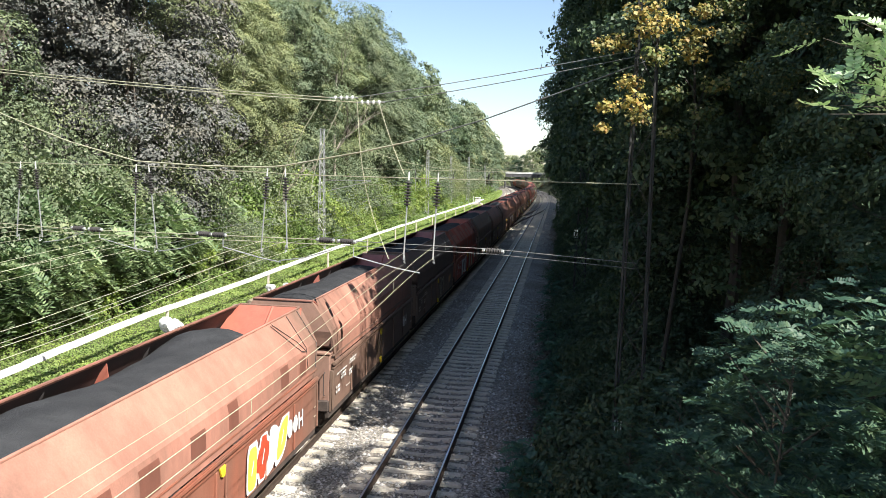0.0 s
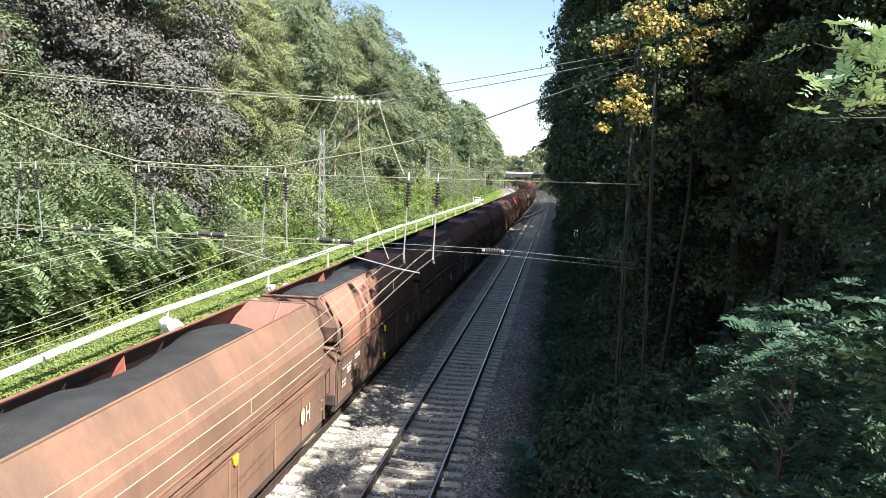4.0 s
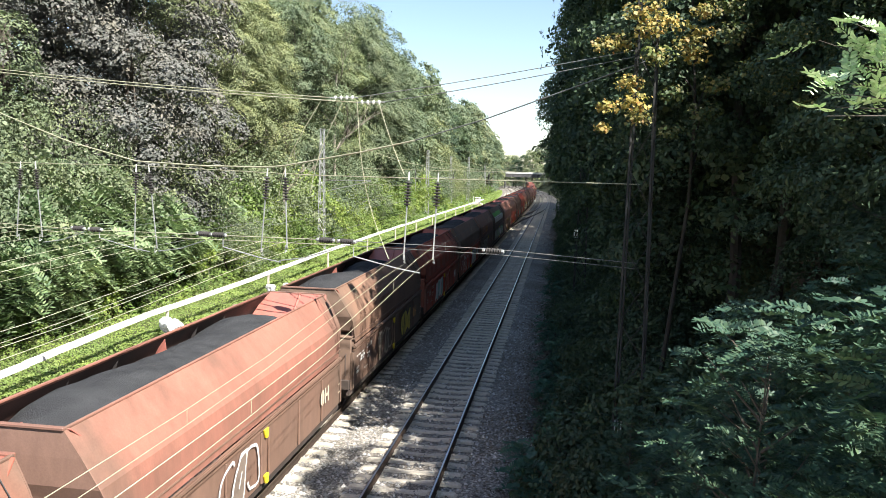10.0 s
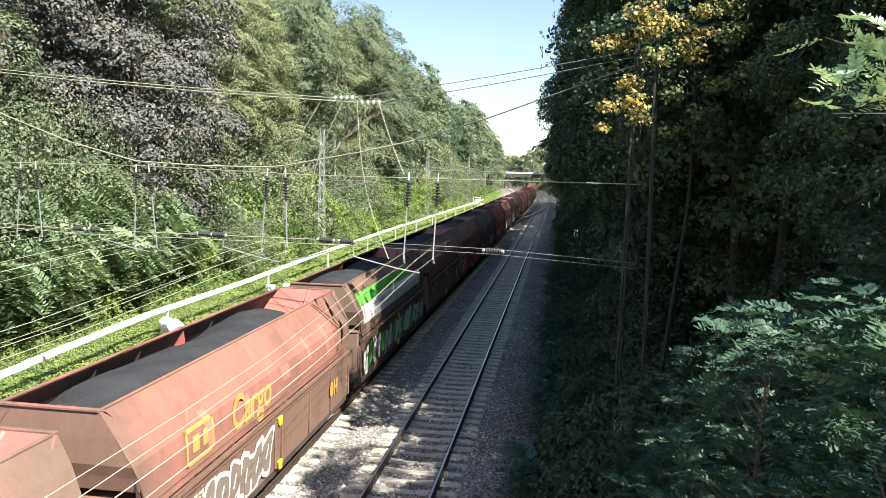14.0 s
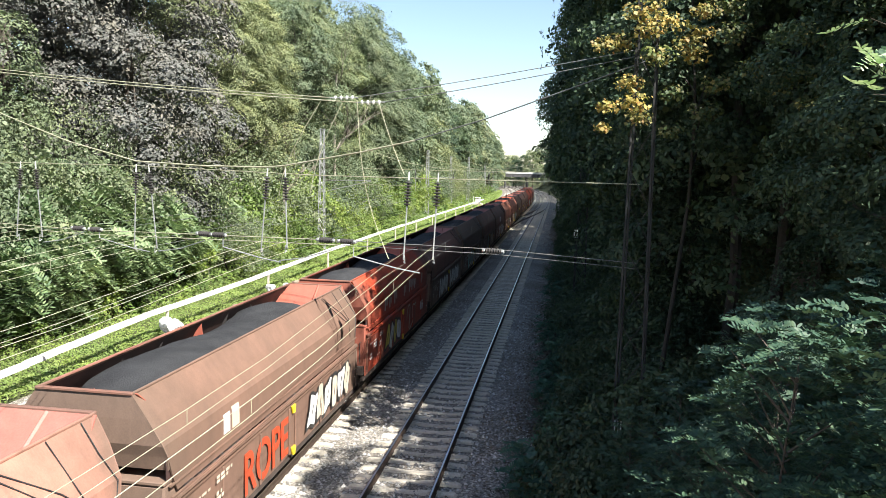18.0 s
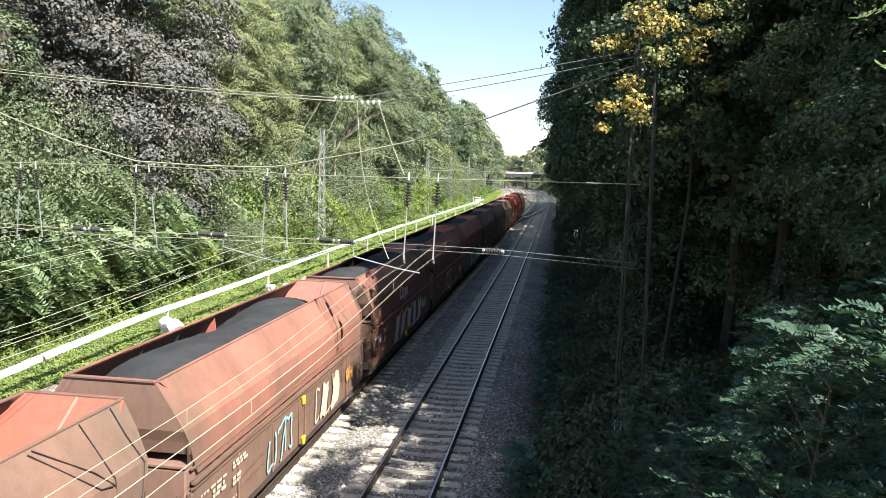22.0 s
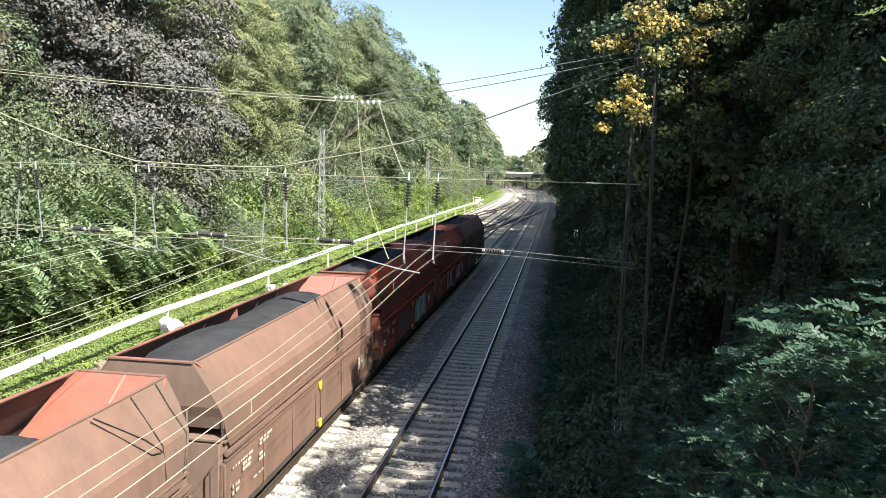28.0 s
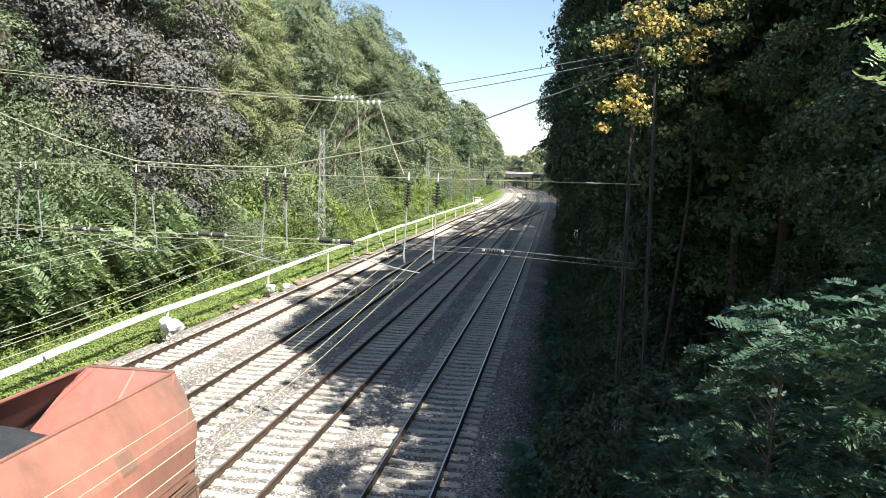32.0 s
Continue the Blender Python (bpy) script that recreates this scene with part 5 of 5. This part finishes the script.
            bm = bmesh.new()
            lathe(bm, [(0.09, 0), (0.09, 0.2), (0.07, 0.21), (0.07, 0.42), (0.23, 0.44), (0.22, 0.48)], 14, Matrix.Translation((s * 0.875, e * 6.1, 1.06)) @ Matrix.Rotation(-e * math.pi / 2, 4, "X"))
            part("buffer", bm, M_UNDER, t)
        bm = bmesh.new()
        box(bm, -1.42, 1.42, e * 6.1 - 0.1, e * 6.1 + 0.1, 0.88, 1.2)
        bevel(bm, 0.02)
        part("headstock", bm, M_UNDER, t)
        bm = bmesh.new()
        tube(bm, [(0, e * 6.15, 1.02), (0, e * 6.5, 0.95), (0.02, e * 6.72, 0.98)], 0.05, 6)
        part("coupling", bm, M_UNDER, t)
        bg = part("bogie", bogie_frame_bm(), M_UNDER, t)
        bg.matrix_basis = pose(0, e * 4.15, 0)
        for a in (-0.9, 0.9):
            for s in (-GAUGE, GAUGE):
                part("wheel", wheelset_bm(s), M_UNDER, bg).matrix_basis = pose(0, a, 0)
            bm = bmesh.new()
            tube(bm, [(-0.72, a, 0.46), (0.72, a, 0.46)], 0.08, 8)
            part("axle", bm, M_UNDER, bg)
    # cross members and gussets seen over the coal
    bm = bmesh.new()
    box(bm, -0.95, 0.95, -0.05, 0.05, 3.42, 3.54)
    bevel(bm, 0.015)
    part("cross_member", bm, M_PAINT, t)
    for y in (-3.4, -1.8, 0.0, 1.7, 3.3):
        for s in (1, -1):
            bm = bmesh.new()
            w = 0.26 if y == 0 else 0.06
            v = [bm.verts.new(p) for p in ((s * 0.9, y - 0.012, 4.09), (s * 1.3, y - 0.012, 3.35), (s * (1.22 - w * 1.6), y - 0.012, 3.35))]
            bm.faces.new(v)
            thick(bm, 0.024)
            part("gusset", bm, M_PAINT if y == 0 else M_SOOT, t)
    return t


def rods(w):
    """Black release rods bent over the flank near the far end."""
    for pts in ([(2.7, 5.2), (3.3, 5.22), (4.12, 5.15)], [(3.2, 5.18), (3.5, 4.9), (4.1, 4.1)], [(3.22, 5.12), (3.28, 4.85), (4.08, 4.0)], [(2.62, 5.8), (3.26, 6.0), (3.7, 5.92), (4.12, 5.95)]):
        bm = bmesh.new()
        tube(bm, [(side_x(min(z, 4.13)) + 0.03, y, z) for z, y in pts], 0.009, 5)
        part("release_rod", bm, M_RUBBER, w)


def paint_patch(w, y0, y1, z0, z1, colour, lift=0.004, name="paint_patch", lean=0.0):
    """A patch of other paint lying on the right side, following its folds."""
    zs = sorted({z0, z1, *(z for _, z in UPPER if z0 < z < z1), *((2.1,) if z0 < 2.1 < z1 else ())})
    bm = bmesh.new()
    n = max(2, int((y1 - y0) / 0.4))
    sheet(bm, [[(side_x(z) + lift, y0 + (y1 - y0) * i / n + lean * (z - z0), z + lift * 0.5) for i in range(n + 1)] for z in zs])
    bmesh.ops.recalc_face_normals(bm, faces=list(bm.faces))
    ob = part(name, bm, M_SPRAY, w)
    ob.color = (*colour, 1)
    return ob


def spray_line(bm, pts, width, lift):
    """A painted band along the points on the side."""
    rows = []
    for i, (y, z) in enumerate(pts):
        a, b = pts[max(0, i - 1)], pts[min(len(pts) - 1, i + 1)]
        dy, dz = b[0] - a[0], b[1] - a[1]
        q = math.hypot(dy, dz) or 1
        ny, nz = -dz / q * width / 2, dy / q * width / 2
        rows.append([(side_x(z + nz) + lift, y + ny, z + nz), (side_x(z - nz) + lift, y - ny, z - nz)])
    sheet(bm, rows)


def tag_painting(w, y0, y1, z0, z1, fills, line, seed):
    """Spray-painted leaning slabs and arcs with outlines, standing for writing that cannot be read."""
    rng = random.Random(seed)
    n = max(2, round((y1 - y0) / 0.62))
    step = (y1 - y0) / n

    def lay(name, pts, lift, colour):
        bm = bmesh.new()
        bm.faces.new([bm.verts.new((side_x(min(max(z, z0), z1)) + lift, y, min(max(z, z0), z1))) for y, z in pts])
        bmesh.ops.recalc_face_normals(bm, faces=list(bm.faces))
        ob = part(name, bm, M_SPRAY, w, "spray-painted shape")
        ob.color = (*colour, 1)

    for i in range(n):
        cy, cz = y0 + step * (i + 0.5), (z0 + z1) / 2 + rng.uniform(-0.06, 0.06)
        ry, rz = step * rng.uniform(0.42, 0.6), (z1 - z0) * rng.uniform(0.4, 0.5)
        lean, ph, lobes = rng.uniform(-0.1, 0.3), rng.uniform(0, 6.28), rng.choice([2, 3, 3, 4])

        def ring(k, a0=0.0, a1=6.2832, m=18):
            out = []
            for q in range(m + 1):
                an = a0 + (a1 - a0) * q / m
                r = k * (1 + 0.2 * math.sin(lobes * an + ph))
                e = 0.6
                u = math.copysign(abs(math.cos(an)) ** e, math.cos(an)) * ry * r
                v = math.copysign(abs(math.sin(an)) ** e, math.sin(an)) * rz * r
                out.append((cy + u + lean * v, cz + v))
            return out

        f = fills[i % len(fills)]
        if f:
            lay("spray_edge", ring(1.12)[:-1], 0.046 + 0.0006 * (i % 2), line)
            lay("spray_fill", ring(0.88)[:-1], 0.05 + 0.0006 * (i % 2), f)
        bm = bmesh.new()
        if f:
            spray_line(bm, [(cy - 0.1 * ry - 0.3 * rz * lean, cz - 0.3 * rz), (cy, cz), (cy + 0.12 * ry + 0.35 * rz * lean, cz + 0.35 * rz)], 0.05, 0.054)
        else:
            spray_line(bm, ring(0.95, ph, ph + rng.uniform(3.4, 5.4), 14), 0.07, 0.048)
        bmesh.ops.recalc_face_normals(bm, faces=list(bm.faces))
        ob = part("spray_stroke", bm, M_SPRAY, w, "spray-painted stroke")
        ob.color = (*line, 1)


TEXTS = {}


def lettering(w, words, y, z, size, colour, name="lettering"):
    if words.startswith("O"):
        for i in range(len(words) - 1):
            bm = bmesh.new()
            bm.faces.new([bm.verts.new((side_x(z) + 0.052, y + size * (0.3 + 0.62 * i + 0.27 * math.cos(a)), z + size * (0.36 + 0.37 * math.sin(a)))) for a in (2 * math.pi * q / 18 for q in range(18))])
            ob = part("painted_disc", bm, M_SPRAY, w)
            ob.color = (*colour, 1)
        lettering(w, "H", y + size * (0.02 + 0.62 * (len(words) - 1)), z, size, colour)
        return
    if words not in TEXTS:
        cu = bpy.data.curves.new("letters", "FONT")
        cu.body, cu.size, cu.extrude, cu.offset = words, 1.0, 0.003, 0.02
        ob = bpy.data.objects.new("letters", cu)
        scene.collection.objects.link(ob)
        me = bpy.data.meshes.new_from_object(ob.evaluated_get(bpy.context.evaluated_depsgraph_get()))
        bpy.data.objects.remove(ob)
        bpy.data.curves.remove(cu)
        me.materials.clear()
        me.materials.append(M_SPRAY)
        TEXTS[words] = me
    ob = share(name, TEXTS[words], w, Matrix.Translation((side_x(z) + 0.05 - (0.04 if z > 2.3 else 0), y, z)) @ Matrix(((0, 0, 1), (1, 0, 0), (0, 1, 0))).to_4x4() @ Matrix.Diagonal((size * 0.85, size, 1, 1)))
    ob.color = (*colour, 1)


def data_bars(w, colour, seed):
    """Rows of small stencilled data too fine to read, as bars."""
    rng = random.Random(seed)
    for z, y, ln, h in ((1.86, -5.7, 1.15, 0.13), (1.62, -5.2, 0.5, 0.2), (1.3, -5.7, 0.35, 0.25), (1.86, -4.3, 0.65, 0.16), (1.5, -4.3, 0.3, 0.2), (1.22, -4.6, 0.5, 0.1), (1.5, 5.72, 0.18, 0.1), (1.25, 5.7, 0.2, 0.08)):
        bm = bmesh.new()
        for q0 in (z, z + h * 0.55) if h > 0.14 else (z,):
            a = y
            while a < y + ln * rng.uniform(0.75, 1.0):
                wd = rng.uniform(0.05, 0.22)
                hh = min(h * 0.4, 0.085)
                sheet(bm, [[(side_x(q) + 0.045, a, q), (side_x(q) + 0.045, a + wd, q)] for q in (q0, q0 + hh)])
                a += wd + rng.uniform(0.03, 0.08)
        if bm.faces:
            bmesh.ops.recalc_face_normals(bm, faces=list(bm.faces))
            ob = tagged(part("stencil_block", bm, M_SPRAY, w, "white stencilled data bars"), kind="stuff")
            ob.color = (*colour, 1)
        else:
            bm.free()


SALMON, ROSE, BROWN, TAN, RED, RUST, GREY = (0.375, 0.178, 0.128), (0.3, 0.13, 0.094), (0.183, 0.108, 0.077), (0.235, 0.134, 0.09), (0.5, 0.062, 0.022), (0.25, 0.092, 0.056), (0.19, 0.15, 0.12)
CORAL = (0.41, 0.145, 0.095)
WHITE, CREAM, ORANGE, YEL, CYAN, BLACK, DKBROWN = (0.8, 0.8, 0.76), (0.6, 0.52, 0.4), (0.65, 0.3, 0.08), (0.75, 0.6, 0.08), (0.3, 0.62, 0.6), (0.03, 0.03, 0.03), (0.16, 0.065, 0.045)
# upper paint, lower paint, marking, its colour; then what is painted on
WAGONS = [
    (SALMON, RUST, "OOH", WHITE), (SALMON, BROWN, "OH", WHITE), (BROWN, BROWN, "OH", ORANGE), (RED, RED, "OH", WHITE),
    (TAN, TAN, "OH", CREAM), (SALMON, BROWN, "OH", CREAM), (ROSE, BROWN, "OH", WHITE), (RUST, BROWN, "OH", ORANGE),
    (ROSE, BROWN, "OH", ORANGE), (RUST, BROWN, "OH", CREAM), (ROSE, BROWN, "OH", CREAM), (TAN, BROWN, "OH", ORANGE),
    (RED, RED, "OH", WHITE), (TAN, RED, "OH", WHITE), (ROSE, BROWN, "OH", ORANGE), (BROWN, BROWN, "OH", WHITE),
    (ROSE, BROWN, "OH", CREAM), (SALMON, RED, "OOH", WHITE), (BROWN, BROWN, "", WHITE), (RED, RED, "OH", WHITE),
    (ROSE, TAN, "", WHITE), (BROWN, BROWN, "", WHITE), (ROSE, BROWN, "OH", ORANGE), (ROSE, RUST, "OOH", WHITE),
    (CORAL, RUST, "OOH", WHITE), (CORAL, RUST, "OH", WHITE), (BROWN, BROWN, "OH", CREAM), (BROWN, BROWN, "OH", CREAM),
    (BROWN, BROWN, "OH", CREAM), (RED, RED, "OH", WHITE), (RED, RED, "OH", WHITE), (ROSE, BROWN, "OH", CREAM),
]
PAINTINGS = {
    0: [(1.2, 3.6, (YEL, RED, WHITE), WHITE)], 2: [(0.4, 2.0, (None, GREY), CREAM)], 3: [(0.8, 2.8, (CREAM, None), CREAM), (-3.2, -0.6, (WHITE, GREY), WHITE)],
    7: [(-2.6, -0.3, (WHITE, None), WHITE)], 8: [(0.7, 3.0, (None,), WHITE)], 9: [(-3.4, -0.5, (YEL, GREY), CREAM), (0.4, 4.0, (GREY, GREY), CREAM)],
    10: [(-2.4, -0.4, (None, GREY), WHITE)], 11: [(1.4, 3.4, (YEL, YEL), BLACK), (-2.6, -0.4, (GREY, None), CREAM)], 12: [(0.6, 2.4, (None,), CREAM), (-3.0, -0.5, (WHITE, CYAN), WHITE)],
    13: [(0.5, 3.4, (CREAM, WHITE), WHITE), (-4.6, -0.8, (None, None), WHITE)], 14: [(-4.0, -0.5, (GREY, GREY), WHITE)], 15: [(-5.6, 5.6, (WHITE, (0.1, 0.5, 0.05), WHITE), BLACK)],
    17: [(-3.2, -1.0, (RED,), RED), (0.4, 3.2, (None,), RED)], 18: [(1.2, 5.2, (WHITE, CREAM), BLACK)], 19: [(-3.2, -0.5, (YEL, WHITE), BLACK), (0.8, 2.8, (None,), CREAM)],
    20: [(-3.6, -0.4, (WHITE, WHITE), GREY), (0.4, 4.4, (WHITE, WHITE), GREY)], 21: [(-3.6, -0.3, (CYAN, GREY), WHITE), (0.6, 3.6, (GREY, None), WHITE)], 22: [(1.0, 3.2, (None, CREAM), CREAM), (-2.4, -0.8, (None,), CYAN)],
    23: [(-2.2, 3.4, (WHITE, None), WHITE)], 24: [(-2.6, 0.8, (None, GREY), WHITE), (1.2, 3.0, (None,), CYAN)], 25: [(-3.4, -0.2, ((0.12, 0.1, 0.16), YEL), WHITE), (0.5, 3.8, (CYAN, CYAN), WHITE)],
    29: [(0.6, 3.4, (CYAN, WHITE), WHITE), (-3.0, -0.4, (ROSE, GREY), GREY)], 30: [(-2.8, -0.3, (WHITE, None), WHITE), (1.2, 3.2, (WHITE,), BLACK)], 31: [(-3.6, -0.4, (GREY, None), GREY), (0.4, 3.6, (GREY, None), GREY)],
}
CORNER = [(0, 7.4), (1, 7.45), (2, 7.6), (3, 7.65), (6, 8.7), (7, 9.0), (8, 9.25), (9, 9.45), (13, 10.3), (17, 11.2), (18, 11.45), (20, 11.85), (22, 12.2), (23, 12.42), (24, 13.05), (25, 13.4), (29, 13.65), (32, 13.9)]


def travelled(t):
    """How far the train has rolled at t: one pitch a second, less a slow drift."""
    for (t0, c0), (t1, c1) in zip(CORNER, CORNER[1:]):
        if t <= t1:
            return WAGON_PITCH * t - (c0 + (c1 - c0) * (t - t0) / (t1 - t0))
    return 0


def line_pose(y):
    return pose(TRAIN_X + bend(y), y, 0, 0, 0, bend_turn(y))


TRAIN = []
WORDS = {RED: "bright red", CORAL: "faded coral-red", SALMON: "faded salmon-red", ROSE: "dusty rose-brown", BROWN: "dull brown", TAN: "tan-brown", RUST: "rust-red"}


def dress(w, k):
    up, low, mark, mc = WAGONS[k]
    rng = random.Random(100 + k)
    mixed = 0.6 if up in (RED, CORAL) else 0.5
    end = tuple(mixed * a + (1 - mixed) * b for a, b in zip(up, (0.16, 0.115, 0.085)))
    inner = (0.46, 0.085, 0.035) if up in (RED, CORAL) else (0.4, 0.13, 0.1) if k % 3 else (0.36, 0.1, 0.065)
    for c in w.children_recursive:
        kind = c.name.split(".")[0]
        col = up
        if kind in ("discharge_flap", "stiffener", "middle_post", "ledge"):
            col = low
        elif kind in ("end_wall", "platform", "end_locker", "hopper_underside"):
            col = end
        elif kind == "rim":
            col = up if c.matrix_basis.translation.x >= 0 and c.data.vertices[0].co.x > 0 else tuple(0.9 * a for a in ROSE)
        elif kind in ("hopper_slope", "cross_member", "gusset", "end_rim", "slope_rib"):
            col = inner
        c.color = (*col, 1)
    load = part("coal_load", coal_bm(k), M_COAL, w)
    if k % 3 != 1:
        rods(w)
    if mark:
        lettering(w, mark, 4.0 - 0.35 * (len(mark) - 2), 1.35, 0.62, mc)
    data_bars(w, WHITE if k % 2 else CREAM, k)
    for y0, y1, fills, line in PAINTINGS.get(k, ()):
        tag_painting(w, y0, y1, 0.95, 2.05, fills, line, k * 7 + int(y0 * 3))
    # patches of overpainting on the upper side
    if k in (3, 12, 29, 30):
        y = -5.5
        while y < 5.1:
            d = rng.uniform(0.6, 1.5)
            pale = k in (3, 12)
            if rng.random() < (0.9 if pale else 0.6):
                paint_patch(w, y, y + d, 3.27, rng.choice([3.8, 4.08]), (0.45, 0.13, 0.08) if pale else (0.44, 0.1, 0.055), lean=-0.25)
            paint_patch(w, y + rng.uniform(-0.1, 0.3), y + d * 0.9, 2.66, rng.choice([2.95, 3.1, 3.22]), (0.4, 0.115, 0.07) if pale else (0.2, 0.075, 0.048) if k != 30 else (0.16, 0.09, 0.062))
            y += d + rng.uniform(0.25, 0.6)
    elif k in (0, 17, 24, 25):
        for y in (-4.2, -2.9, -1.2, 0.4, 2.0, 3.3, 4.6):
            if rng.random() < 0.85:
                paint_patch(w, y, y + rng.uniform(0.45, 0.7), 2.62, rng.uniform(3.1, 3.24), DKBROWN if k != 17 else BROWN)
    elif k in (8, 22, 1, 31):
        y = -5.2
        while y < 5:
            paint_patch(w, y, y + rng.uniform(0.2, 0.5), 3.2, rng.uniform(3.35, 3.6), BROWN if k in (8, 31) else TAN if k == 22 else SALMON)
            y += rng.uniform(0.8, 2.0)
    elif k in (14, 9, 6, 16):
        for y in (-3.6, -1.9, 0.3, 2.2, 3.8, 4.6):
            paint_patch(w, y, y + rng.uniform(0.2, 0.55), rng.uniform(2.6, 3.0), rng.uniform(3.1, 3.6), SALMON if k != 9 else RUST, lean=-0.3)
    if k == 8:
        paint_patch(w, -1.6, -0.3, 0.95, 2.05, (0.6, 0.16, 0.03), 0.046)
    if k == 15:
        paint_patch(w, -5.6, 4.8, 2.75, 3.35, WHITE)
        paint_patch(w, -5.6, 3.0, 3.36, 3.75, (0.12, 0.5, 0.06))
    if k == 18:
        lettering(w, "ROPE", -3.0, 1.02, 1.3, RED)
        paint_patch(w, -3.9, -3.6, 2.7, 3.1, WHITE)
        paint_patch(w, -3.5, -3.15, 2.7, 3.15, CREAM)
    if k in (14, 23):
        lettering(w, "Cargo", -2.6 if k == 14 else -1.4, 2.62, 1.0 if k == 14 else 0.8, ORANGE if k == 14 else WHITE)
    if k == 14:
        for y0, y1, z0, z1 in ((-4.5, -3.4, 3.2, 3.28), (-4.5, -3.4, 2.6, 2.68), (-4.5, -4.42, 2.6, 3.28), (-3.48, -3.4, 2.6, 3.28), (-4.25, -4.0, 2.8, 3.1), (-3.85, -3.65, 2.8, 3.1)):
            paint_patch(w, y0, y1, z0, z1, ORANGE, 0.008, "emblem_bar")
    if k in (19,):
        for y, dz in ((-3.4, 0.5), (-2.6, 0.4), (-1.7, 0.5), (0.2, 0.45), (1.3, 0.55), (1.9, 0.5), (2.5, 0.45), (4.2, 0.5)):
            paint_patch(w, y, y + 0.2, 2.64, 2.62 + dz, (0.62, 0.55, 0.48), lean=0.1)
            paint_patch(w, y + 0.28, y + rng.uniform(0.4, 0.6), 2.64 + 0.3 * dz, 2.62 + dz, (0.55, 0.4, 0.32), lean=0.1)
    extra = " with spray-painted sides" if k in PAINTINGS else ""
    w["label"] = WORDS[up] + " bogie hopper wagon heaped with black coal" + extra


def build_train():
    w0 = build_wagon()
    for k in range(1, 32):
        TRAIN.append(copy_thing(w0, Matrix()))
    TRAIN.insert(0, w0)
    for k, w in enumerate(TRAIN):
        dress(w, k)


build_train()


def motions():
    for k, w in enumerate(TRAIN):
        walk(w, [(t, line_pose(WAGON_PITCH * k - travelled(t) + HALF)) for t in range(33)])
    # the bough swings aside and back
    for_bough = [(0, 0.0), (3, -0.03), (6, -0.06), (9, -0.03), (13, 0.0), (16, 0.07), (18, 0.2), (19, 0.24), (21, 0.3), (23, 0.36), (26, 0.38), (28, 0.36), (30, 0.3), (32, 0.24)]
    walk(BOUGH, [(t, pose(1.21 + 0.72 * o, 2.85, 8.42 + 0.25 * o, 0, 18 * o, 0)) for t, o in for_bough])

    # the young robinias lean over in the wind and come back
    gust = [(0, 1.7), (3, 2.1), (6, 2.1), (8, 1.5), (10, 0.8), (13, 0.0), (14.5, 0.7), (17, 2.2), (19, 3.6), (21, 4.7), (23, 4.4), (25, 3.8), (27, 3.6), (29, 3.4), (32, 1.6)]
    for i, (b, x, y, turn) in enumerate(SWAYING):
        walk(b, [(t, pose(x, y, ground_z(x, y), 0.5 * math.sin(1.3 * t + i), g + 0.4 * math.sin(2.1 * t + 2 * i), 0) @ pose(0, 0, 0, 0, 0, turn)) for t, g in gust])


motions()
